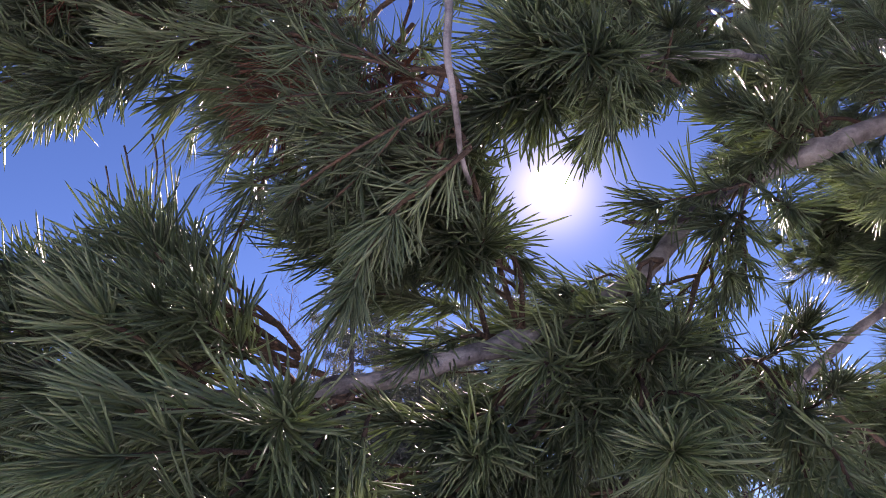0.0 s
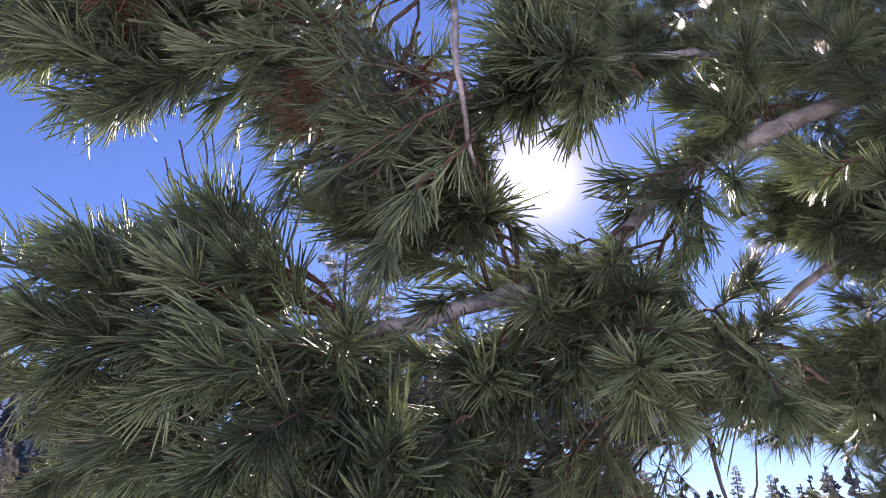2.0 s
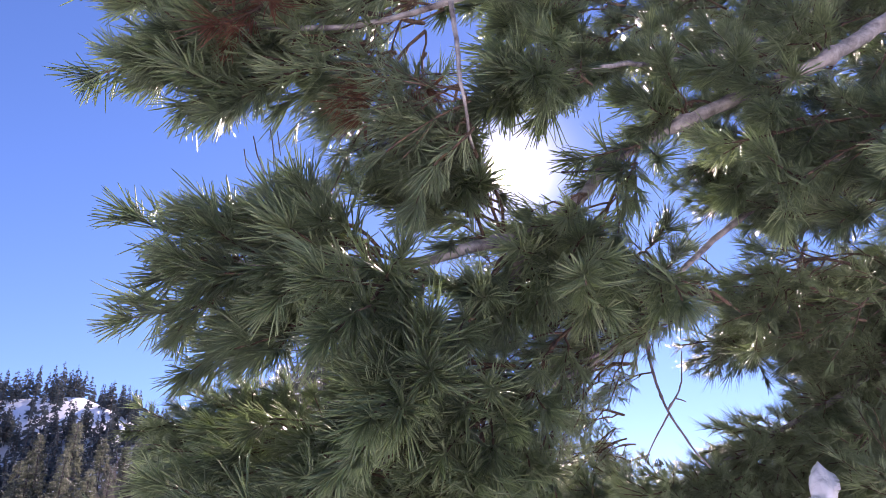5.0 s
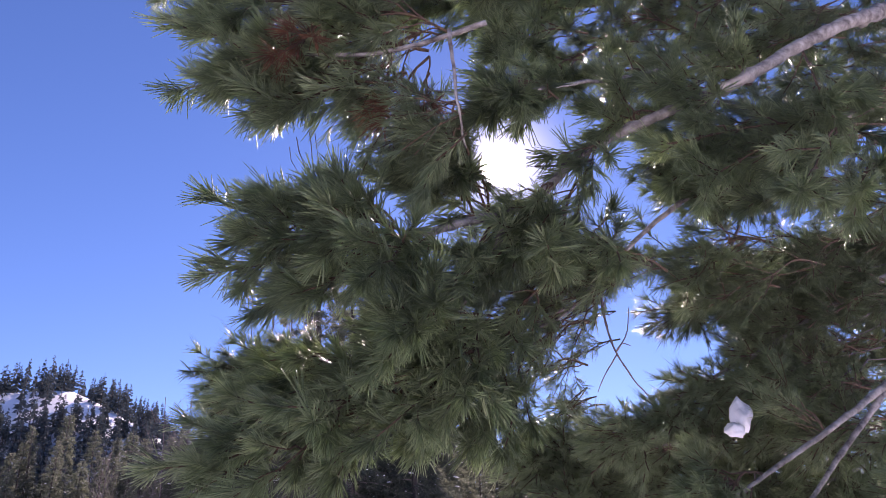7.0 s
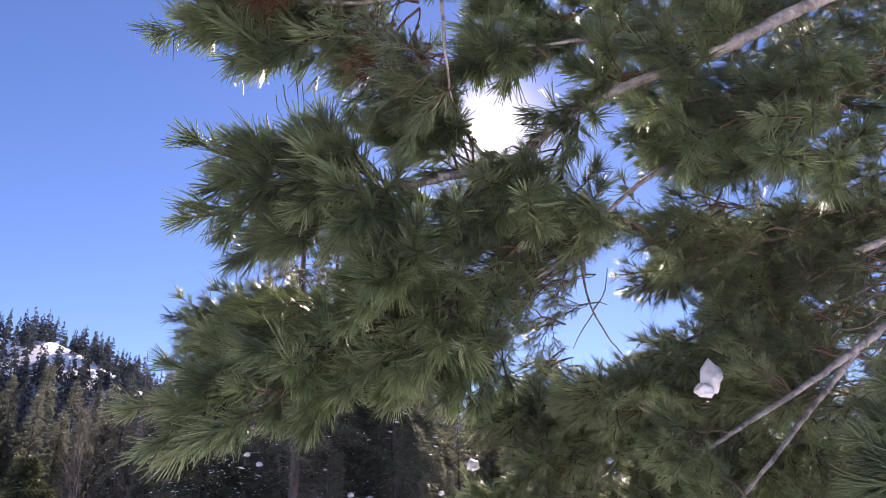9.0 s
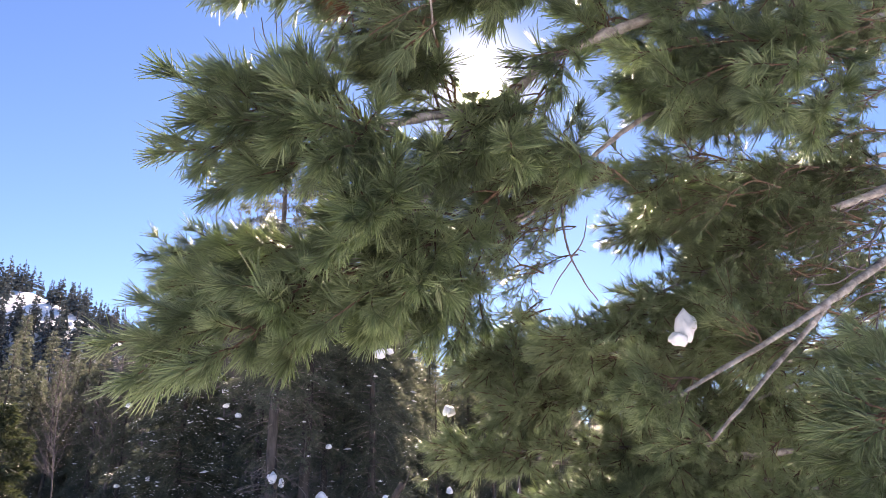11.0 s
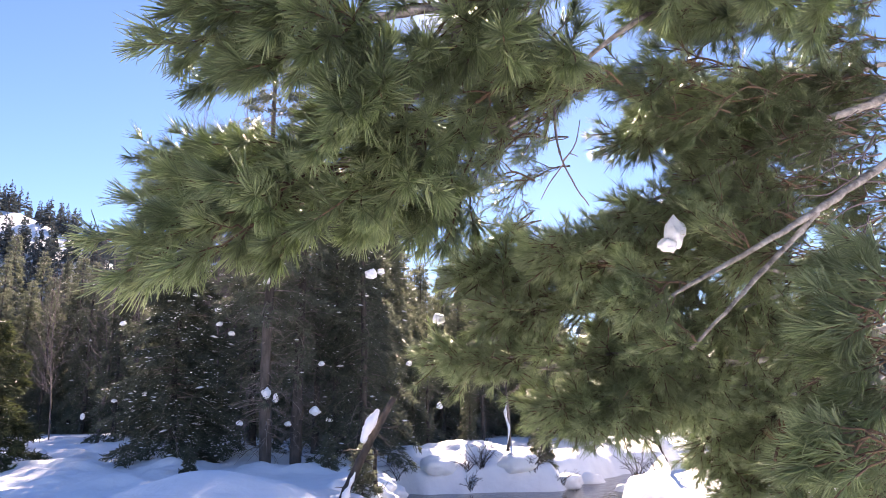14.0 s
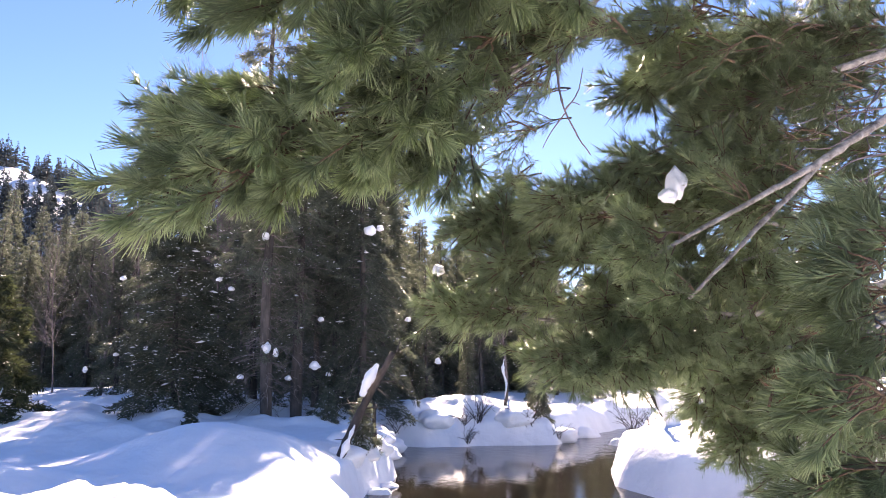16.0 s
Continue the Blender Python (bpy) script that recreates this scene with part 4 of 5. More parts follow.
bough((1.895, 2.316, 3.610), (1.326, 2.168, 3.413), 8)
bough((1.796, 2.019, 3.518), (1.253, 1.842, 3.314), 8)
bough((1.231, 2.163, 3.727), (0.746, 2.084, 3.601), 8)
bough((1.661, 2.338, 4.312), (1.062, 2.147, 4.127), 8)
bough((2.094, 2.310, 4.329), (1.403, 2.077, 3.959), 8)
bough((1.285, 1.818, 3.240), (0.813, 1.619, 3.044), 8)
bough((1.322, 1.992, 3.892), (0.788, 1.806, 3.598), 8)
bough((1.356, 1.908, 3.331), (0.871, 1.732, 3.129), 8)
bough((0.907, 1.930, 3.807), (0.443, 1.804, 3.591), 8)
bough((0.944, 2.172, 3.447), (0.496, 2.099, 3.401), 8)
bough((0.601, 1.674, 3.163), (0.229, 1.542, 2.979), 8)
bough((0.814, 2.179, 4.061), (0.316, 2.080, 3.890), 8)
bough((1.365, 2.180, 3.478), (0.899, 2.127, 3.381), 8)
bough((0.794, 2.092, 3.546), (0.338, 1.992, 3.366), 8)
bough((1.434, 2.288, 3.718), (0.866, 2.065, 3.472), 8)
bough((1.835, 2.458, 4.154), (1.240, 2.353, 3.945), 8)
bough((1.241, 1.653, 3.369), (0.826, 1.538, 3.236), 8)
bough((1.209, 2.219, 3.893), (0.659, 1.981, 3.642), 8)
bough((1.029, 1.789, 3.781), (0.567, 1.588, 3.600), 8)
bough((1.413, 1.671, 2.703), (1.057, 1.583, 2.580), 7)
bough((1.017, 1.729, 2.882), (0.624, 1.508, 2.712), 7)
bough((1.324, 1.691, 2.922), (0.984, 1.638, 2.824), 7)
bough((1.237, 1.826, 2.940), (0.826, 1.625, 2.813), 7)
bough((0.950, 1.754, 2.861), (0.623, 1.694, 2.786), 7)
bough((0.871, 1.674, 2.979), (0.534, 1.552, 2.888), 7)
bough((1.071, 1.745, 2.901), (0.705, 1.606, 2.780), 7)
bough((1.441, 1.777, 2.912), (1.102, 1.694, 2.911), 7)
bough((1.074, 1.549, 2.700), (0.665, 1.301, 2.469), 7)
bough((1.498, 1.761, 2.997), (1.115, 1.651, 2.900), 7)
bough((1.134, 1.558, 2.789), (0.789, 1.424, 2.682), 7)
bough((1.306, 1.838, 2.841), (0.907, 1.680, 2.713), 7)
bough((1.040, 1.722, 2.801), (0.678, 1.581, 2.663), 7)
bough((1.557, 2.256, 3.546), (1.091, 2.176, 3.479), 8)
bough((1.836, 2.074, 3.130), (1.373, 1.958, 3.017), 8)
bough((1.169, 1.864, 3.515), (0.676, 1.619, 3.186), 8)
bough((1.327, 1.892, 2.908), (0.921, 1.789, 2.774), 8)
bough((0.998, 2.337, 3.232), (0.533, 2.121, 3.149), 8)
bough((1.467, 2.101, 3.171), (1.006, 1.983, 3.000), 8)
bough((1.082, 1.924, 3.580), (0.664, 1.855, 3.455), 8)
bough((1.056, 2.046, 3.146), (0.614, 1.832, 3.008), 8)
bough((1.654, 2.120, 3.775), (1.194, 2.044, 3.718), 8)
bough((1.339, 1.896, 3.697), (0.837, 1.683, 3.432), 8)
bough((2.160, 2.442, 3.715), (1.617, 2.347, 3.566), 8)
bough((1.824, 2.447, 3.366), (1.240, 2.243, 3.107), 8)
bough((1.544, 1.915, 3.690), (1.035, 1.745, 3.429), 8)
bough((1.042, 2.177, 3.279), (0.599, 2.074, 3.126), 8)
bough((0.924, 1.932, 2.898), (0.558, 1.693, 2.774), 7)
bough((0.895, 1.826, 2.765), (0.608, 1.737, 2.703), 7)
bough((0.896, 1.833, 2.698), (0.587, 1.679, 2.627), 7)
bough((1.075, 1.993, 2.777), (0.760, 1.898, 2.726), 7)
bough((0.784, 1.615, 2.575), (0.546, 1.526, 2.552), 7)
bough((0.877, 1.662, 2.726), (0.611, 1.568, 2.669), 7)
bough((0.955, 1.724, 2.755), (0.636, 1.579, 2.625), 7)
bough((0.930, 2.031, 2.836), (0.575, 1.837, 2.733), 7)
bough((0.932, 1.962, 2.845), (0.602, 1.828, 2.743), 7)
bough((0.979, 1.786, 2.801), (0.701, 1.724, 2.739), 7)
bough((1.172, 2.109, 2.845), (0.786, 1.927, 2.727), 7)
bough((0.786, 1.653, 2.715), (0.486, 1.493, 2.574), 7)
bough((0.988, 1.766, 2.775), (0.630, 1.563, 2.611), 7)
bough((1.034, 2.056, 2.830), (0.652, 1.833, 2.712), 7)
bough((1.091, 2.204, 3.733), (0.633, 2.094, 3.534), 8)
bough((1.702, 1.979, 3.090), (1.214, 1.787, 2.890), 8)
bough((1.503, 2.640, 4.000), (0.955, 2.450, 3.871), 8)
bough((1.989, 2.244, 3.362), (1.471, 2.058, 3.227), 8)
bough((1.908, 2.026, 3.704), (1.333, 1.782, 3.421), 8)
bough((1.915, 2.371, 3.757), (1.401, 2.251, 3.612), 8)
bough((1.718, 1.991, 3.159), (1.269, 1.864, 3.001), 8)
bough((1.280, 2.327, 4.048), (0.759, 2.140, 3.801), 8)
bough((1.538, 2.367, 3.581), (1.069, 2.275, 3.477), 8)
bough((1.493, 2.607, 3.788), (0.970, 2.466, 3.656), 8)
bough((1.801, 2.105, 3.155), (1.308, 1.894, 3.039), 8)
bough((1.005, 2.199, 3.284), (0.597, 2.126, 3.198), 8)
bough((1.283, 1.973, 3.553), (0.808, 1.771, 3.295), 8)
bough((1.708, 2.270, 3.900), (1.143, 2.044, 3.627), 8)
bough((1.239, 2.278, 3.605), (0.747, 2.045, 3.429), 8)
bough((2.319, 2.556, 4.016), (1.743, 2.444, 3.811), 8)
bough((1.431, 2.142, 2.459), (0.977, 1.895, 2.356), 8)
bough((1.298, 2.166, 2.904), (0.868, 2.010, 2.778), 8)
bough((0.965, 2.005, 2.906), (0.551, 1.756, 2.750), 8)
bough((1.392, 2.086, 2.458), (1.038, 1.988, 2.464), 8)
bough((1.393, 2.398, 2.663), (0.960, 2.267, 2.568), 8)
bough((1.596, 2.285, 2.672), (1.177, 2.160, 2.622), 8)
bough((1.698, 2.273, 2.698), (1.268, 2.135, 2.649), 8)
bough((1.676, 2.222, 2.685), (1.257, 2.101, 2.625), 8)
bough((1.233, 2.188, 2.573), (0.866, 2.110, 2.546), 8)
bough((1.618, 2.410, 2.678), (1.213, 2.346, 2.640), 8)
bough((1.348, 2.293, 2.515), (0.943, 2.136, 2.497), 8)
bough((1.681, 2.595, 2.699), (1.191, 2.396, 2.632), 8)
bough((1.845, 2.555, 2.613), (1.304, 2.320, 2.444), 8)
bough((1.325, 2.536, 3.205), (0.840, 2.389, 3.050), 8)
bough((1.560, 2.472, 3.137), (1.100, 2.369, 3.048), 8)
bough((1.853, 2.530, 3.120), (1.328, 2.342, 2.984), 8)
bough((1.232, 2.038, 2.519), (0.812, 1.826, 2.387), 8)
bough((1.738, 2.522, 2.710), (1.254, 2.351, 2.615), 8)
bough((1.536, 2.142, 2.811), (1.159, 2.068, 2.798), 8)
bough((1.340, 2.040, 2.426), (0.936, 1.876, 2.313), 8)
bough((1.446, 2.290, 2.713), (1.009, 2.145, 2.603), 8)
bough((1.808, 2.404, 2.759), (1.318, 2.219, 2.650), 8)
bough((1.071, 2.231, 2.943), (0.683, 2.158, 2.900), 8)
bough((1.746, 2.264, 2.867), (1.230, 2.039, 2.685), 8)
bough((1.584, 2.542, 2.544), (1.119, 2.348, 2.501), 8)
bough((1.563, 2.553, 2.721), (1.141, 2.502, 2.667), 8)
bough((0.678, 1.588, 3.292), (0.334, 1.473, 3.214), 8)
bough((0.492, 1.647, 3.503), (0.128, 1.487, 3.286), 8)
bough((0.183, 1.518, 3.490), (-0.133, 1.358, 3.251), 8)
bough((0.310, 1.366, 3.160), (0.016, 1.187, 2.916), 8)
bough((0.197, 1.517, 3.407), (-0.113, 1.329, 3.170), 8)
bough((0.572, 1.420, 3.420), (0.229, 1.275, 3.170), 8)
bough((0.216, 1.642, 3.341), (-0.107, 1.433, 3.107), 8)
bough((0.360, 1.520, 3.168), (0.044, 1.358, 2.978), 8)
bough((0.357, 1.397, 2.969), (0.068, 1.229, 2.803), 8)
bough((0.528, 1.575, 3.240), (0.186, 1.391, 3.074), 8)
bough((0.570, 1.652, 3.459), (0.193, 1.457, 3.176), 8)
bough((0.513, 1.557, 3.529), (0.147, 1.317, 3.218), 8)
bough((0.109, 1.617, 3.630), (-0.234, 1.557, 3.490), 8)
bough((0.386, 1.393, 3.105), (0.090, 1.281, 2.960), 8)
bough((0.326, 1.481, 3.234), (0.014, 1.260, 2.993), 8)
bough((0.171, 1.497, 3.259), (-0.133, 1.397, 3.081), 8)
bough((0.630, 1.417, 3.334), (0.268, 1.192, 3.016), 8)
bough((0.562, 1.510, 3.404), (0.202, 1.273, 3.121), 8)
bough((-0.043, 1.278, 3.051), (-0.262, 1.064, 2.805), 7)
bough((-0.067, 1.438, 3.104), (-0.324, 1.279, 2.940), 7)
bough((-0.146, 1.373, 3.489), (-0.429, 1.302, 3.295), 7)
bough((-0.345, 1.281, 3.026), (-0.502, 1.043, 2.752), 7)
bough((0.095, 1.253, 3.289), (-0.161, 1.074, 2.998), 7)
bough((-0.005, 1.336, 3.116), (-0.243, 1.121, 2.908), 7)
bough((-0.156, 1.256, 3.283), (-0.356, 1.009, 2.975), 7)
bough((-0.537, 1.399, 3.293), (-0.760, 1.272, 3.095), 7)
bough((-0.417, 1.368, 3.446), (-0.665, 1.250, 3.282), 7)
bough((-0.519, 1.424, 3.489), (-0.785, 1.340, 3.335), 7)
bough((-0.149, 1.547, 3.255), (-0.380, 1.465, 3.140), 6, thin=True)
bough((-0.106, 1.460, 3.164), (-0.289, 1.216, 2.871), 6, thin=True)
bough((-0.169, 1.369, 2.936), (-0.367, 1.297, 2.876), 6, thin=True)
bough((-0.015, 1.309, 2.916), (-0.214, 1.252, 2.830), 6, thin=True)
bough((-0.111, 1.418, 3.070), (-0.327, 1.364, 3.000), 6, thin=True)
bough((0.182, 1.918, 2.279), (-0.117, 1.815, 2.252), 6)
bough((-0.045, 1.701, 2.209), (-0.291, 1.549, 2.158), 6)
bough((-0.014, 1.707, 2.336), (-0.277, 1.592, 2.280), 6)
bough((0.151, 1.775, 2.208), (-0.122, 1.643, 2.181), 6)
bough((0.218, 1.849, 2.357), (-0.075, 1.606, 2.241), 6)
bough((0.256, 1.775, 2.534), (0.026, 1.628, 2.384), 6, thin=True)
bough((0.173, 2.003, 2.505), (-0.075, 1.886, 2.430), 6, thin=True)
bough((0.181, 2.046, 2.630), (-0.072, 1.825, 2.530), 6, thin=True)
bough((0.227, 1.862, 2.344), (0.021, 1.654, 2.190), 6, thin=True)
bough((0.331, 1.936, 2.244), (0.106, 1.694, 2.153), 6, thin=True)
bough((0.330, 1.689, 2.336), (0.129, 1.560, 2.280), 5, thin=True)
bough((0.518, 1.827, 2.506), (0.276, 1.650, 2.368), 5, thin=True)
bough((0.352, 1.822, 2.331), (0.129, 1.593, 2.182), 5, thin=True)
bough((0.388, 1.887, 2.443), (0.169, 1.819, 2.409), 5, thin=True)
bough((0.353, 1.812, 2.548), (0.138, 1.752, 2.460), 5, thin=True)
bough((0.545, 1.880, 2.511), (0.319, 1.819, 2.494), 5, thin=True)
bough((0.511, 1.835, 2.489), (0.265, 1.624, 2.357), 5, thin=True)
bough((0.332, 1.743, 2.552), (0.120, 1.603, 2.439), 5, thin=True)
bough((1.073, 2.057, 2.901), (0.735, 1.884, 2.743), 6, thin=True)
bough((0.996, 1.805, 2.450), (0.694, 1.627, 2.348), 6, thin=True)
bough((0.892, 1.916, 2.908), (0.611, 1.834, 2.803), 6, thin=True)
bough((1.050, 1.863, 2.816), (0.779, 1.808, 2.725), 6, thin=True)
bough((1.026, 1.983, 2.855), (0.714, 1.852, 2.712), 6, thin=True)
bough((1.154, 2.132, 2.922), (0.830, 2.018, 2.830), 6, thin=True)
bough((1.044, 2.144, 3.024), (0.721, 2.034, 2.891), 6, thin=True)
bough((1.065, 2.090, 2.804), (0.724, 1.887, 2.709), 6, thin=True)
bough((1.095, 2.089, 2.986), (0.760, 1.939, 2.843), 6, thin=True)
bough((1.069, 1.936, 2.800), (0.764, 1.825, 2.650), 6, thin=True)
bough((0.818, 1.888, 2.907), (0.542, 1.795, 2.814), 6, thin=True)
bough((0.988, 1.891, 2.792), (0.681, 1.740, 2.657), 6, thin=True)
bough((0.823, 1.849, 2.563), (0.519, 1.642, 2.388), 6, thin=True)
bough((1.101, 1.922, 2.758), (0.816, 1.842, 2.686), 6, thin=True)
bough((0.462, 1.657, 2.425), (0.274, 1.558, 2.307), 4, thin=True)
bough((0.455, 1.705, 2.471), (0.273, 1.600, 2.440), 4, thin=True)
bough((0.475, 1.699, 2.450), (0.268, 1.485, 2.334), 4, thin=True)
bough((0.392, 1.687, 2.450), (0.204, 1.523, 2.371), 4, thin=True)
bough((0.388, 1.665, 2.411), (0.208, 1.505, 2.376), 4, thin=True)
bough((0.489, 1.562, 2.363), (0.299, 1.370, 2.296), 4, thin=True)

def fan(base, tip, width, pairs):
    """A layered fan: one thin limb with boughs leaving it to both sides, shorter towards its end."""
    a, b = np.array(base), np.array(tip)
    g = np.random.default_rng(900 + len(LIMB_POINTS))
    limb([base, tuple((a + b) / 2 + [0, 0, 0.03]), tip], 0.007, 0.003, False)
    line = LIMB_POINTS[-1]
    d = unit(b - a)
    side = unit(np.cross(d, [0, 0, 1.0]))
    for k in range(pairs):
        s = 0.12 + 0.84 * k / (pairs - 1)
        p = line[int(s * (len(line) - 1))]
        for sign in (-1, 1):
            way = unit(d * g.uniform(0.6, 0.95) + side * sign * g.uniform(0.5, 0.8) + np.array([0, 0, g.uniform(-0.4, 0.12)]))
            w = width * (1.1 - 0.65 * s) * g.uniform(0.8, 1.15)
            bough(tuple(p + way * 0.025), tuple(p + way * w), max(4, int(w / 0.045)), sag=0.012)
    bough(tuple(b - d * 0.16), tip, 4, sag=0.01)


def lace(centre, size, count, seed):
    """Sparse, fine twigs far in the crown that let the sky through."""
    g = np.random.default_rng(seed)
    for k in range(count):
        p = np.array(centre) + unit(g.normal(size=3)) * g.random() ** 0.4 * np.array(size)
        way = unit(np.array([-0.8, -0.3, -0.45]) + g.normal(0, 0.3, 3))
        bough(tuple(p - way * 0.12), tuple(p + way * 0.12), 4, thin=True, sag=0.01)


fan((1.180, 2.500, 1.747), (0.066, 2.200, 1.743), 0.27, 10)
fan((1.221, 2.600, 1.669), (0.429, 2.250, 1.608), 0.25, 8)
fan((1.419, 2.700, 1.639), (0.643, 2.350, 1.564), 0.24, 6)
fan((1.014, 2.500, 1.698), (0.479, 2.200, 1.567), 0.20, 6)
fan((1.184, 2.600, 2.029), (0.170, 2.300, 2.010), 0.25, 9)
fan((1.030, 2.500, 1.947), (0.259, 2.200, 1.889), 0.22, 8)
fan((0.832, 2.500, 2.092), (0.199, 2.300, 2.061), 0.18, 7)
fan((1.154, 2.300, 2.124), (0.417, 1.980, 2.060), 0.20, 7)
fan((1.202, 2.300, 2.242), (0.633, 2.000, 2.163), 0.17, 6)
fan((1.243, 2.300, 2.037), (0.435, 2.000, 2.006), 0.20, 7)
fan((1.485, 2.700, 1.889), (0.689, 2.400, 1.850), 0.26, 7)
fan((1.303, 2.500, 1.991), (0.749, 2.300, 1.737), 0.20, 5)
fan((1.692, 3.100, 1.781), (1.181, 2.900, 1.372), 0.24, 7)
fan((1.785, 3.100, 1.680), (1.260, 2.900, 1.239), 0.28, 6)
fan((1.592, 3.000, 1.823), (1.120, 2.800, 1.478), 0.26, 6)
fan((-0.259, 1.950, 2.240), (-0.602, 1.780, 2.227), 0.14, 9)
fan((-0.284, 1.900, 2.191), (-0.566, 1.750, 2.172), 0.12, 6)
fan((1.095, 2.300, 2.549), (0.703, 2.120, 2.444), 0.1, 5)
lace((0.239, 2.400, 2.758), (0.2, 0.3, 0.11), 11, 60)
lace((0.431, 2.500, 2.469), (0.12, 0.3, 0.2), 5, 61)
lace((0.413, 2.700, 2.272), (0.14, 0.2, 0.08), 5, 62)



# ---- the forest across the creek ----
def conifer_kind(name, tall, girth, low, reach, branches, foliage, droop, seed, leafless=0.0, flecks=260):
    """A conifer: a trunk, dead lower branches and a crown of many drooping sprays."""
    g = np.random.default_rng(seed)
    root = new(name)
    zs = np.linspace(-0.5, tall, 22)
    lean = g.normal(0, 0.012, 2)
    line = np.stack([lean[0] * zs + 0.03 * np.sin(zs * 0.9 + seed), lean[1] * zs + 0.03 * np.cos(zs * 1.1), zs], 1)
    part("trunk", mesh_of("trunk", *tube(line, girth, 0.02, 9, 0.06, 0.12, seed), TRUNK), root)
    wood, leaf_p, leaf_d = [], [], []
    for k in range(branches):
        s = (k + g.random()) / branches
        z = low + (tall - low) * s ** 0.95
        L = reach * ((1 - s) ** 0.75 * 0.95 + 0.06) * g.uniform(0.65, 1.15)
        a = k * 2.399 + g.uniform(-0.6, 0.6)
        flat = np.array([math.cos(a), math.sin(a), 0])
        t = np.linspace(0, 1, 6)[:, None]
        start = np.array([np.interp(z, zs, line[:, 0]), np.interp(z, zs, line[:, 1]), z])
        rise = g.uniform(-0.25, 0.1) + 0.55 * s
        pts = start + flat * t * L + np.array([0, 0, 1.0]) * (rise * t - droop * t * t) * L
        wood.append(tube(pts, 0.006 + 0.012 * L / reach, 0.004, 4, 0, 0, k))
        n = int(foliage * L) + 3
        q = g.uniform(0.22, 1.0, n) ** 0.8
        at = np.stack([np.interp(q, t[:, 0], pts[:, c]) for c in range(3)], 1)
        side = np.array([-flat[1], flat[0], 0])
        width = 0.32 * L * (1.1 - q) + 0.05
        off = g.uniform(-1, 1, n) * width
        at = at + side * off[:, None] + np.array([0, 0, -1]) * (np.abs(off) * g.uniform(0.1, 0.7, n))[:, None]
        way = unit(flat * g.uniform(0.3, 1.0, (n, 1)) + side * np.sign(off)[:, None] * g.uniform(0.1, 0.9, (n, 1)) + g.normal(0, 0.28, (n, 3)) + np.array([0, 0, -0.25]))
        leaf_p.append(at)
        leaf_d.append(way)
    for k in range(int(leafless)):
        z, a = g.uniform(0.4, low + 0.35 * (tall - low)), g.uniform(0, 6.28)
        L = g.uniform(0.4, 1.1)
        flat = np.array([math.cos(a), math.sin(a), 0])
        t = np.linspace(0, 1, 6)[:, None]
        start = np.array([np.interp(z, zs, line[:, 0]), np.interp(z, zs, line[:, 1]), z])
        pts = start + flat * t * L + np.array([0, 0, 1.0]) * (0.1 * t - g.uniform(0.2, 0.8) * t * t) * L + g.normal(0, 0.012, (6, 3))
        wood.append(tube(pts, 0.01, 0.003, 4, 0, 0, k))
        for j in range(3):
            p = pts[2 + j]
            e = p + unit(flat + g.normal(0, 0.6, 3)) * g.uniform(0.12, 0.4)
            wood.append(tube(np.array([p, (p + e) / 2 + [0, 0, -0.02], e]), 0.005, 0.002, 3, 0, 0, k))
    tagged(part("limbwork", mesh_of("limbwork", *joined(wood), DEAD), root), "many thin dead grey branches", kind="stuff")
    p, d = np.vstack(leaf_p), np.vstack(leaf_d)
    n = len(p)
    many = 5
    P = np.repeat(p, many, 0) + g.normal(0, 0.03, (n * many, 3))
    D = unit(np.repeat(d, many, 0) + g.normal(0, 0.45, (n * many, 3)))
    crown = blades(P, D, g.uniform(0.1, 0.22, n * many), g.uniform(0.009, 0.02, n * many))
    tagged(part("crown", mesh_of("crown", *crown, YOUNG if name == "young_fir" else FIR, False), root), "drooping needle sprays", kind="stuff")
    # white bits on the sprays: old snow, also imitating glints of backlit tips
    pick = g.choice(n, min(n, flecks), False)
    bits = []
    for k in pick:
        q = p[k] + d[k] * 0.11 + np.array([0, 0, 0.025])
        r = g.uniform(0.009, 0.03) * (1 + 1.4 * (g.random() < 0.1))
        ring = np.array([[math.cos(a), math.sin(a), 0] for a in np.arange(6) * 1.047])
        shape = np.vstack([q + [0, 0, r * 0.6], q + (ring + d[k] * 0.9 * (ring @ d[k])[:, None]) * r * g.uniform(0.7, 1.5, (6, 1)), q - [0, 0, r * 0.35]])
        bits.append((shape, [(0, 1 + j, 1 + (j + 1) % 6) for j in range(6)] + [(7, 1 + (j + 1) % 6, 1 + j) for j in range(6)]))
    if name != "young_fir":
        tagged(part("snow_dusting", mesh_of("snow_dusting", *joined(bits), SNOW), root), "white flecks on the boughs, old snow and imitated glints", kind="stuff")
    return root


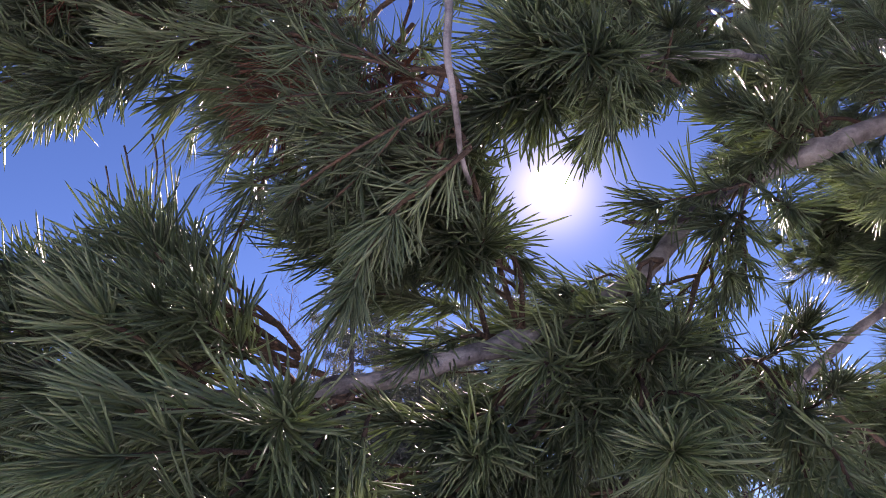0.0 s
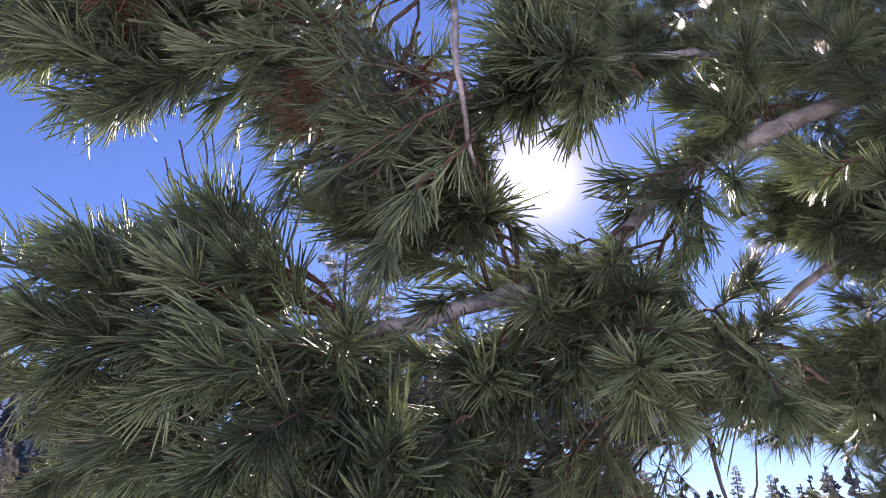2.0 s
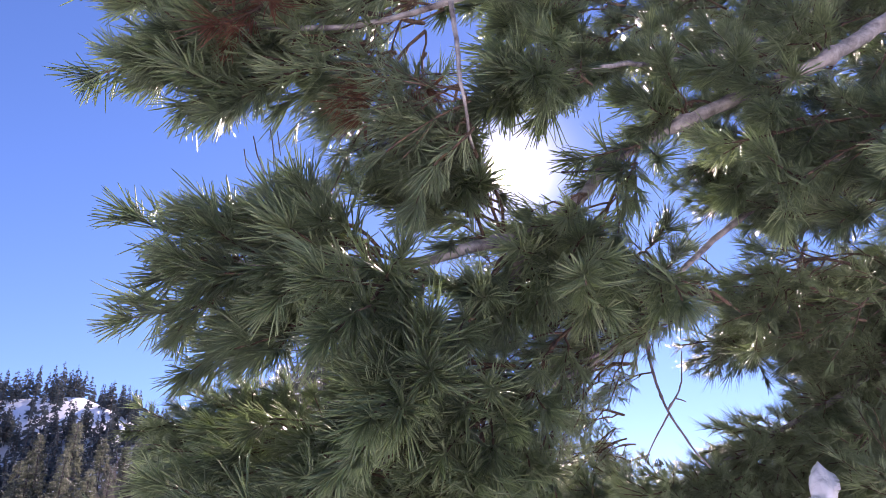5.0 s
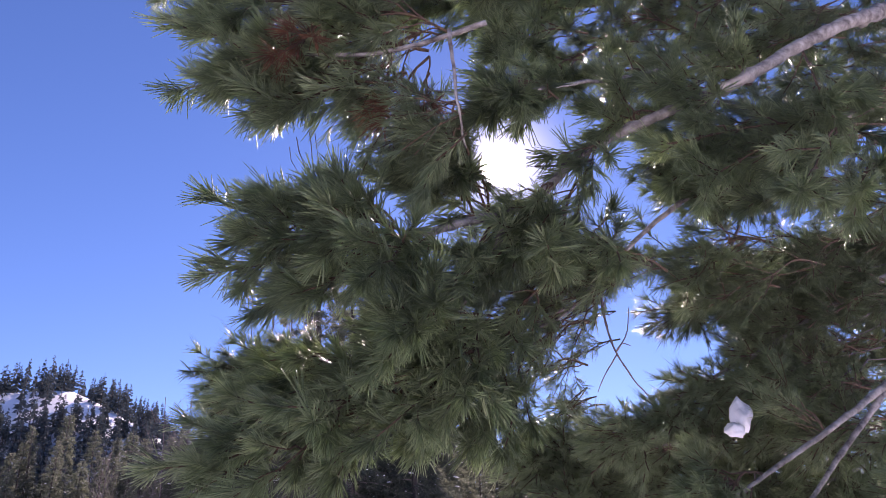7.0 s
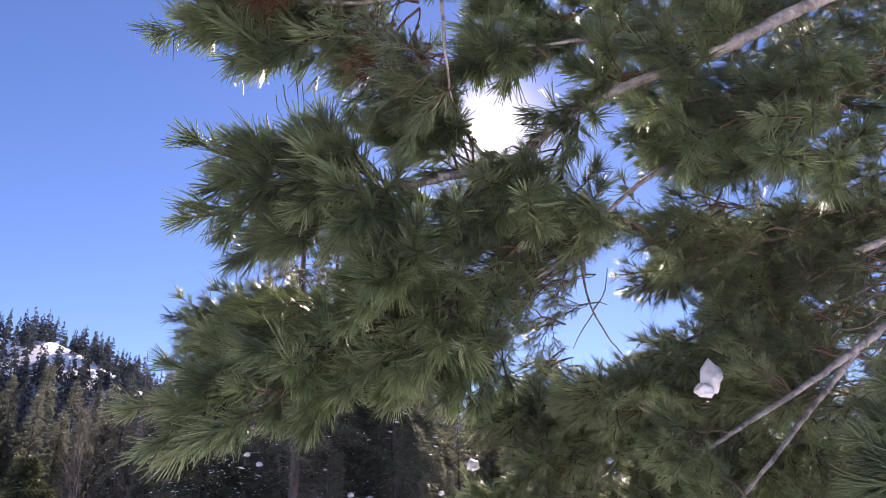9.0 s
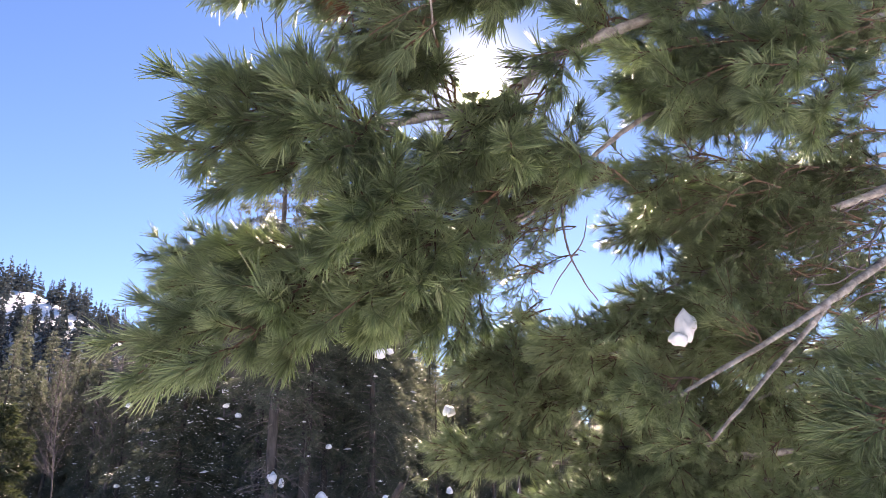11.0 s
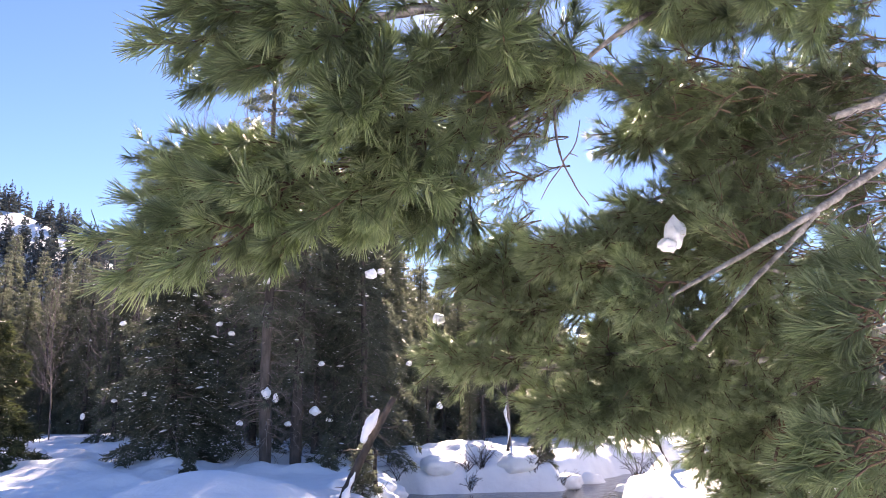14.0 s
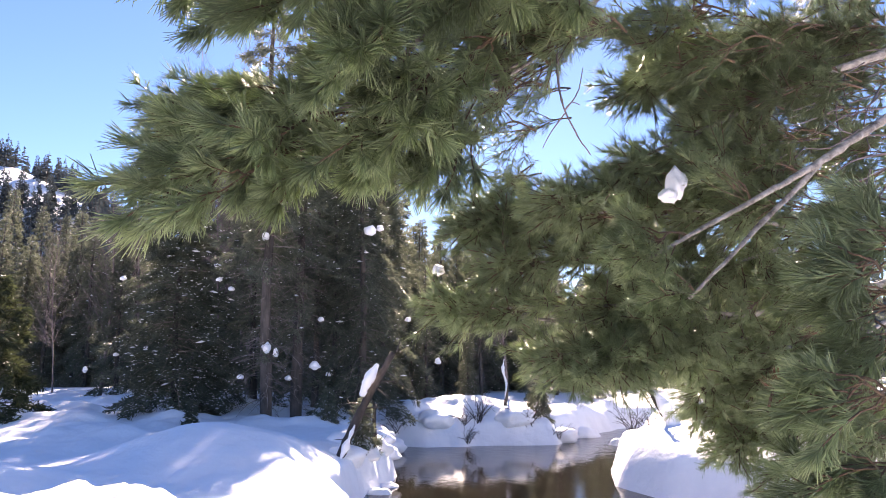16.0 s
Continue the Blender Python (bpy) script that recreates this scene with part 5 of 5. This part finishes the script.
KINDS = [
    tagged(conifer_kind("fir_tree", 10.5, 0.17, 0.5, 1.9, 130, 34, 0.55, 51, 20), "dark green fir with drooping boughs standing in snow", "tree", "trees across the creek"),
    tagged(conifer_kind("fir_tree", 9.0, 0.14, 0.35, 1.7, 120, 36, 0.6, 52, 16), "dark green fir with drooping boughs standing in snow", "tree", "trees across the creek"),
    tagged(conifer_kind("pine_tree", 12.5, 0.155, 4.0, 1.7, 90, 36, 0.35, 53, 150), "tall conifer with bare grey lower branches on its trunk", "tree", "trees across the creek"),
    tagged(conifer_kind("fir_tree", 7.0, 0.11, 0.3, 1.4, 110, 40, 0.5, 54, 10), "smaller dark fir standing in snow among taller trees", "tree", "trees across the creek"),
    tagged(conifer_kind("pine_tree", 14.0, 0.2, 3.0, 2.0, 110, 34, 0.45, 55, 120), "tall conifer with bare grey lower branches on its trunk", "tree", "trees across the creek"),
    tagged(conifer_kind("fir_tree", 7.6, 0.11, 0.55, 2.0, 170, 52, 0.4, 56, 30, 2200), "broad spreading fir behind the mound, flecked with snow and imitated glints", "tree", "trees across the creek"),
    tagged(conifer_kind("fir_sapling", 1.5, 0.02, 0.1, 0.5, 34, 60, 0.3, 57, 0, 40), "small dark fir sapling growing out of the snow", "tree", "fir saplings on the bank"),
]
USED = [False] * len(KINDS)


def stand(kind, x, y, scale=1.0, turn=0.0):
    m = Matrix.Translation((x, y, ground_z(x, y) - 0.05)) @ Matrix.Rotation(turn, 4, "Z")
    ob = KINDS[kind]
    if USED[kind]:
        ob = copy_thing(ob, m)
    else:
        ob.matrix_basis = m
        USED[kind] = True
    ob.scale = (scale, scale, scale * (0.95 + 0.1 * random.random()))
    return ob


for kind, x, y, s in ((2, -3.85, 18.1, 1.0), (4, -3.3, 19.2, 0.85), (0, -9.3, 34.0, 0.8), (5, -6.5, 19.2, 0.95), (2, -3.0, 20.6, 0.7), (2, -2.45, 20.8, 0.62), (6, -1.05, 13.3, 0.65), (6, 3.35, 20.6, 0.75),
                      (6, -5.2, 16.6, 0.4), (6, -2.2, 17.2, 0.5), (1, -1.6, 19.6, 0.9), (3, -12.5, 30.0, 0.9), (1, -6.4, 33.0, 1.0), (0, -2.2, 22.0, 0.97), (1, -5.0, 21.6, 0.85), (0, -1.3, 23.4, 0.85), (0, -1.0, 26.0, 0.9)):
    stand(kind, x, y, s, random.uniform(0, 6.28))
# trees farther back behind the creek bank
for kind, x, y, s in ((3, -0.6, 30.0, 1.0), (1, 0.9, 31.6, 0.85),
                      (3, 2.8, 33.0, 1.0), (3, 5.3, 34.0, 0.9), (3, 8.1, 35.5, 0.7), (3, 11.2, 37.0, 0.65), (3, 1.8, 34.6, 1.0), (3, 6.5, 36.4, 1.0), (3, 4.0, 35.6, 1.1), (3, 9.8, 38.6, 0.7), (3, 13.4, 39.0, 0.65), (1, 0.0, 33.6, 0.9),
                      (3, 1.6, 24.2, 0.35), (3, 4.2, 26.5, 0.4), (3, 6.8, 27.5, 0.4), (3, -0.3, 23.2, 0.4), (2, 0.2, 25.5, 0.45), (2, 2.3, 27.5, 0.5), (2, 5.6, 29.5, 0.5)):
    stand(kind, x, y, s, random.uniform(0, 6.28))
# conifers beyond the trampled snow
for kind, x, y, s in ((0, -26.50, 46.0, 1.19), (2, -26.15, 49.0, 1.02), (1, -25.98, 52.0, 1.31), (4, -27.18, 44.0, 0.80), (1, -22.13, 48.0, 1.09), (0, -21.89, 51.0, 0.96), (1, -17.90, 45.0, 1.01), (0, -18.49, 50.0, 0.91), (1, -15.23, 45.0, 0.99), (0, -14.52, 48.0, 0.86), (1, -24.07, 44.0, 1.01), (3, -21.07, 44.0, 1.15), (0, -30.43, 47.0, 1.06), (4, -0.96, 33.0, 0.60), (0, 0.12, 35.0, 0.79), (1, -0.47, 31.0, 0.76), (1, 0.91, 36.0, 0.82)):
    stand(kind, x, y, s, random.uniform(0, 6.28))
placed = []
while len(placed) < 105:
    x, y = random.uniform(-30, 22), random.uniform(22.5, 48)
    slope = x / y
    if creek_gap(np.array([x]), np.array([y]))[0] < 1.2 or any(math.hypot(x - a, y - b) < 1.35 for a, b in placed) or (slope < -0.2 and y < 34) or (slope < -0.33 and y < 41) or (slope > -0.03 and y < 33):
        continue
    placed.append((x, y))
    limit = 0.22 if slope < -0.42 else 0.255 if slope < -0.3 else (0.4 if slope < -0.03 else 0.2 if slope < 0.2 else 0.13)
    kind = random.choice((0, 1, 2, 4, 0, 1))
    tall = (10.5, 9.0, 12.5, 7.0, 14.0)[kind]
    stand(kind, x, y, min(1.3, max(0.5, (limit * y + 1.2) / tall * random.uniform(0.75, 1.0))), random.uniform(0, 6.28))


# ---- far woods on the hill and beyond ----
def far_woods():
    g = np.random.default_rng(77)
    P, D, L, W, trunks = [], [], [], [], []
    count = 0
    while count < 2700:
        if count < 1300:
            y = g.uniform(130, 330)
            x = -y * g.uniform(0.3, 0.8)
            level = float(height(np.array([x]), np.array([y]))[0]) / 79
            bare = 0.72 < level + 0.1 * float(wave(x, y, 22, 31, 2)) < 0.93 and y < 285
            if (bare and g.random() > 0.13) or (wave(x, y, 30, 12, 2) > 0.25 and g.random() > 0.15):
                continue
        else:
            x, y = g.uniform(-110, 110), g.uniform(46, 130)
        count += 1
        z = float(height(np.array([x]), np.array([y]))[0])
        tall = g.uniform(6, 15) if y > 110 else g.uniform(7, 10)
        trunks.append(tube(np.array([(x, y, z - 0.5), (x, y, z + tall * 0.5), (x, y, z + tall)]), 0.2, 0.04, 4))
        n = 54
        s = g.random(n) ** 0.85
        a = g.uniform(0, 6.28, n)
        r = tall * 0.22 * (1.04 - s) ** 0.85
        flat = np.stack([np.cos(a), np.sin(a), g.uniform(-0.8, -0.05, n)], 1)
        P.append(np.array([x, y, z]) + np.stack([0 * s, 0 * s, tall * (0.1 + 0.9 * s)], 1))
        D.append(unit(flat))
        L.append(r * g.uniform(0.7, 1.3, n) + 0.15)
        W.append(0.16 + 0.2 * r)
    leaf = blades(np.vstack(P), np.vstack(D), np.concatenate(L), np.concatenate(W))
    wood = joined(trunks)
    me = mesh_of("far_woods", *joined([leaf, wood]), HAZE_TINTED, False)
    me.materials.append(TRUNK)
    index = np.zeros(len(me.polygons), np.int32)
    index[len(leaf[1]):] = 1
    me.polygons.foreach_set("material_index", index)
    tagged(new("far_woods", me), "conifer woods on the snowy hill beyond, tinted blue for haze", "woods", kind="stuff")


far_woods()


# ---- fallen wood, shrubs, bare trees and snow on the branches ----
def lump(name, r, seed, squash=0.7, mat=None, rough=0.55):
    """A rounded, uneven lump of snow."""
    bm = bmesh.new()
    bmesh.ops.create_icosphere(bm, subdivisions=3, radius=1)
    for vert in bm.verts:
        q = vert.co.copy()
        k = 1 + rough * noise.noise(q * 1.5 + Vector((seed * 3.1, 0, 0))) + 0.5 * rough * noise.noise(q * 3.4 + Vector((0, seed, 0)))
        vert.co = Vector((q.x * r[0], q.y * r[1], q.z * r[2] * (squash if q.z < 0 else 1))) * k
    me = bpy.data.meshes.new(name)
    bm.to_mesh(me)
    bm.free()
    me.materials.append(mat or SNOW)
    me.shade_smooth()
    return me


def log_thing(name, line, r0, r1, seed, label, stubs=5):
    root = tagged(new(name), label, "log")
    g = np.random.default_rng(seed)
    line = smooth_line(line, 0.08)
    part("stem", mesh_of("stem", *tube(line, r0, r1, 10, 0.07, 0.15, seed), LOG), root)
    for k in range(stubs):
        p = line[int(len(line) * g.uniform(0.25, 0.95))]
        e = p + unit(g.normal(0, 1, 3) + [0, 0, 0.4]) * g.uniform(0.2, 0.6)
        part("branch_stub", mesh_of("branch_stub", *tube(np.array([p, (p + e) / 2 + g.normal(0, 0.03, 3), e]), 0.014, 0.005, 5, 0.1, 0, k), TRUNK), root)
    return root


def snow_strip(line, r, seed, label):
    """A ridge of snow lying along a stem, ragged and tapering at its ends."""
    g = np.random.default_rng(seed)
    line = smooth_line(line, 0.03)
    n = len(line)
    v, f = tube(line, 1.0, 1.0, 10, 0.0, 0.0, seed)
    v = v.reshape(n, 10, 3)
    girth = r * np.sin(np.linspace(0.12, math.pi - 0.12, n)) ** 0.5 * (1 + 0.6 * np.interp(np.arange(n), np.arange(0, n + 5, 4), g.normal(size=len(np.arange(0, n + 5, 4)))))
    v = line[:, None] + (v - line[:, None]) * (np.maximum(girth, 0.012)[:, None] * g.uniform(0.85, 1.15, (n, 10)))[..., None]
    tagged(new("snow_clump", mesh_of("snow_clump", v.reshape(-1, 3), f, SNOW)), label, "snow", "snow caught on branches")


def shrub(x, y, tall, count, seed, label):
    g = np.random.default_rng(seed)
    z = ground_z(x, y)
    pieces = []
    for k in range(count):
        a, L = g.uniform(0, 6.28), tall * g.uniform(0.5, 1.1)
        out = np.array([math.cos(a), math.sin(a), 0]) * g.uniform(0.15, 0.9)
        t = np.linspace(0, 1, 6)[:, None]
        pts = np.array([x, y, z - 0.08]) + g.normal(0, 0.05, 3) * [1, 1, 0] + (out * t + np.array([0, 0, 1.0]) * (t - g.uniform(0.1, 0.7) * t * t)) * L + g.normal(0, 0.012, (6, 3))
        pieces.append(tube(pts, 0.009, 0.003, 4, 0, 0, k))
        for j in range(3):
            p = pts[2 + j]
            e = p + unit(out + g.normal(0, 0.6, 3) + [0, 0, 0.3]) * L * g.uniform(0.15, 0.4)
            pieces.append(tube(np.array([p, (p + e) / 2 + g.normal(0, 0.01, 3), e]), 0.005, 0.002, 3, 0, 0, k))
    tagged(new("shrub", mesh_of("shrub", *joined(pieces), LOG)), label, "shrub", "bare shrubs on the bank")


def bare_tree(x, y, tall, girth, seed):
    """A leafless tree: a slim stem that forks into fine upward twigs."""
    g = np.random.default_rng(seed)
    z = ground_z(x, y)
    root = tagged(new("bare_tree"), "leafless tree with fine pale grey-brown twigs", "tree", "bare trees among the firs")
    t = np.linspace(0, 1, 14)[:, None]
    stem = np.array([x, y, z - 0.3]) + np.array([0, 0, 1.0]) * t * tall + 0.12 * np.sin(t * 5 + seed) * [1, 0.5, 0]
    part("trunk", mesh_of("trunk", *tube(stem, girth, 0.012, 7, 0.05, 0.1, seed), PALE), root)
    pieces = []
    for k in range(46):
        s = g.uniform(0.25, 0.98)
        p = np.array([np.interp(s, t[:, 0], stem[:, c]) for c in range(3)])
        a, L = g.uniform(0, 6.28), tall * 0.24 * (1.15 - s) + 0.3
        out = np.array([math.cos(a), math.sin(a), 0])
        q = np.linspace(0, 1, 6)[:, None]
        pts = p + (out * q * 0.7 + np.array([0, 0, 1.0]) * (0.35 * q + 0.5 * q * q)) * L + g.normal(0, 0.02, (6, 3))
        pieces.append(tube(pts, 0.018 * (1.2 - s), 0.004, 4, 0, 0, k))
        for j in range(7):
            b0 = pts[1 + j % 5]
            e = b0 + unit(out * g.uniform(0, 1) + g.normal(0, 0.5, 3) + [0, 0, 0.7]) * L * g.uniform(0.2, 0.5)
            pieces.append(tube(np.array([b0, (b0 + e) / 2 + g.normal(0, 0.02, 3), e]), 0.007, 0.0025, 3, 0, 0, k))
    tagged(part("crown", mesh_of("crown", *joined(pieces), PALE), root), "fine bare twigs", kind="stuff")


log_thing('leaning_log', [(-1.485, 12.400, -0.374), (-1.296, 12.500, 0.164), (-0.926, 12.600, 0.957), (-0.496, 12.800, 1.733)], 0.085, 0.055, 3, 'dark leaning log with snow along its upper side', 7)
log_thing('leaning_snag', [(5.141, 14.600, -0.019), (4.989, 14.600, 0.350), (4.707, 14.700, 0.967), (4.645, 14.800, 1.425)], 0.07, 0.03, 4, 'thin dark snag leaning over the snowbank', 6)
def snow_at(place, size, seed, label):
    ob = new("snow_clump", lump("snow_clump", size, seed, 0.7, None, 0.4))
    ob.location = place
    tagged(ob, label, "snow", "snow caught on branches")

snow_strip([(-1.012, 12.450, 0.994), (-0.938, 12.470, 1.203), (-0.825, 12.500, 1.412), (-0.749, 12.520, 1.547)], 0.085, 703, 'strip of snow lying along the leaning log')
snow_strip([(-1.402, 12.300, -0.159), (-1.264, 12.380, 0.177), (-1.120, 12.420, 0.525)], 0.035, 704, 'thin strip of snow lying along the leaning log')
snow_strip([(5.195, 14.450, 0.062), (5.070, 14.500, 0.357), (4.900, 14.550, 0.724), (4.787, 14.600, 0.892)], 0.13, 705, 'thick ridge of snow lodged along the leaning snag')
snow_strip([(2.361, 20.300, 0.513), (2.417, 20.300, 0.919), (2.330, 20.300, 1.313), (2.368, 20.300, 1.613)], 0.03, 706, 'narrow snow crust on a thin upright snag')
log_thing('leaning_snag', [(2.385, 20.400, 0.320), (2.429, 20.400, 0.916), (2.343, 20.400, 1.391), (2.420, 20.500, 2.192)], 0.045, 0.02, 9, 'thin upright dead stem crusted with snow', 4)
log_thing('leaning_snag', [(-1.318, 12.900, 0.195), (-1.144, 12.900, 0.552), (-0.956, 13.000, 0.986), (-0.783, 13.100, 1.433)], 0.05, 0.03, 8, 'thin dark stem leaning beside the larger log', 6)
log_thing('leaning_snag', [(-0.846, 13.600, 0.031), (-0.870, 13.600, 0.440), (-0.868, 13.700, 0.795)], 0.05, 0.03, 10, 'short dark upright stem beside the leaning log', 3)
snow_at((-3.796, 17.800, 1.918), (0.11, 0.1, 0.14), 10, 'white clump of snow caught on a conifer branch')
snow_at((-3.570, 17.800, 1.792), (0.07, 0.07, 0.11), 11, 'white clump of snow caught on a conifer branch')
snow_at((-2.710, 18.500, 1.477), (0.14, 0.12, 0.12), 12, 'white clump of snow caught on a conifer branch')
snow_at((-2.359, 18.600, 1.258), (0.08, 0.07, 0.07), 13, 'white clump of snow caught on a conifer branch')
snow_at((-4.470, 18.000, 1.218), (0.08, 0.07, 0.07), 14, 'white clump of snow caught on a conifer branch')
snow_at((-3.359, 18.400, 1.172), (0.08, 0.07, 0.07), 15, 'white clump of snow caught on a conifer branch')
snow_at((-5.224, 18.500, 3.714), (0.08, 0.07, 0.07), 16, 'white clump of snow caught on a conifer branch')
snow_at((-4.894, 18.500, 3.462), (0.08, 0.07, 0.07), 17, 'white clump of snow caught on a conifer branch')
snow_at((-3.910, 17.800, 4.707), (0.1, 0.09, 0.12), 18, 'white clump of snow caught on a conifer branch')
snow_at((-7.796, 18.600, 1.801), (0.07, 0.06, 0.05), 19, 'white clump of snow caught on a conifer branch')
snow_at((-8.369, 18.200, 1.426), (0.06, 0.05, 0.08), 20, 'white clump of snow caught on a conifer branch')
snow_at((-2.616, 18.800, 2.676), (0.08, 0.07, 0.07), 21, 'white clump of snow caught on a conifer branch')
snow_at((-1.331, 18.600, 4.993), (0.15, 0.1, 0.16), 22, 'white clump of snow caught on a conifer branch')
snow_at((-7.689, 18.500, 3.753), (0.08, 0.07, 0.07), 23, 'white clump of snow caught on a conifer branch')
snow_at((0.454, 18.800, 1.567), (0.08, 0.08, 0.1), 24, 'white clump of snow caught on a conifer branch')
snow_at((-1.089, 18.800, 5.107), (0.1, 0.1, 0.1), 25, 'white clump of snow caught on a conifer branch')
snow_at((-0.333, 19.000, 2.674), (0.08, 0.07, 0.07), 26, 'white clump of snow caught on a conifer branch')
snow_at((-9.700, 16.900, 0.950), (0.08, 0.07, 0.1), 27, 'white clump of snow caught on a conifer branch')
snow_at((-5.312, 18.600, 4.098), (0.08, 0.07, 0.07), 28, 'white clump of snow caught on a conifer branch')
snow_at((0.659, 1.760, 2.038), (0.024, 0.026, 0.045), 29, 'white snow clump hanging among the dark pine needles')
snow_at((0.631, 1.740, 2.004), (0.024, 0.024, 0.02), 30, 'white snow clump hanging among the dark pine needles')
snow_at((0.059, 2.350, 1.894), (0.02, 0.02, 0.02), 31, 'white snow clump hanging among the dark pine needles')
shrub(3.0, 20.0, 0.95, 24, 200, 'leafless brown shrub sticking out of the snowbank')
shrub(1.6, 20.0, 1.0, 22, 201, 'leafless brown shrub sticking out of the snowbank')
shrub(1.27, 19.70, 0.6, 16, 202, 'leafless brown shrub sticking out of the snowbank')
shrub(3.98, 20.00, 0.5, 12, 203, 'leafless brown shrub sticking out of the snowbank')
shrub(-0.49, 19.50, 0.7, 22, 204, 'leafless brown shrub sticking out of the snowbank')
shrub(-0.29, 19.40, 0.45, 18, 205, 'leafless brown shrub sticking out of the snowbank')
shrub(1.2, 19.95, 0.8, 18, 206, 'leafless brown shrub sticking out of the snowbank')
shrub(5.44, 18.50, 1, 16, 207, 'leafless brown shrub sticking out of the snowbank')
shrub(5.65, 17.80, 0.7, 14, 208, 'leafless brown shrub sticking out of the snowbank')
shrub(-1.06, 13.20, 0.6, 10, 209, 'leafless brown shrub sticking out of the snowbank')
shrub(0.80, 18.60, 0.6, 10, 210, 'leafless brown shrub sticking out of the snowbank')
shrub(3.74, 20.00, 0.7, 10, 211, 'leafless brown shrub sticking out of the snowbank')
shrub(-0.69, 20.00, 1.2, 12, 212, 'leafless brown shrub sticking out of the snowbank')
bare_tree(-16.71, 33.00, 8, 0.035, 303)
bare_tree(-6.07, 26.00, 12.5, 0.09, 306)
bare_tree(-13.02, 30.00, 9.5, 0.08, 307)
bare_tree(-13.05, 33.00, 10, 0.08, 308)
bare_tree(2.76, 24.00, 6.5, 0.05, 309)
bare_tree(-8.53, 27.00, 13.91, 0.045, 320)
bare_tree(-7.10, 28.00, 14.57, 0.045, 321)
bare_tree(-7.66, 27.00, 13.00, 0.045, 322)
young = conifer_kind("young_fir", 3.0, 0.05, 0.05, 1.05, 70, 60, 0.3, 61)
young.matrix_basis = Matrix.Translation((-10.2, 17.5, ground_z(-10.2, 17.5) - 0.05)) @ Matrix.Scale(1.2, 4)
tagged(young, "young bushy olive-green fir at the snowbank", "tree")


# ---- snow-capped lumps along the water's edge ----
def bank_lump(x, y, size, seed):
    z = max(ground_z(x, y), WATER_Z)
    ob = new("snow_mound", lump("snow_mound", size, seed, 0.9, None, 0.34))
    ob.location = (x, y, z - size[2] * 0.2)
    tagged(ob, "rounded snow-covered lump at the edge of the creek", "snow", "snow lumps along the creek")


BANK = ((-1.3, 12.7, 0.3), (-1.0, 13.4, 0.24), (-0.95, 14.4, 0.3), (-1.35, 13.4, 0.34), (-0.9, 15.6, 0.28), (-0.9, 16.8, 0.25), (-0.72, 12.95, 0.17), (-0.6, 13.6, 0.15), (-0.65, 14.9, 0.2),
        (-0.9, 18.4, 0.4), (2.65, 20.15, 0.45), (0.4, 20.0, 0.4), (3.9, 20.4, 0.4), (4.9, 21.7, 0.36), (5.5, 19.6, 0.34), (5.9, 20.3, 0.3), (6.3, 20.9, 0.36))
for k, (x, y, r) in enumerate(BANK):
    bank_lump(x, y, (r * 1.25, r * 0.9, r * 0.72), 500 + k)
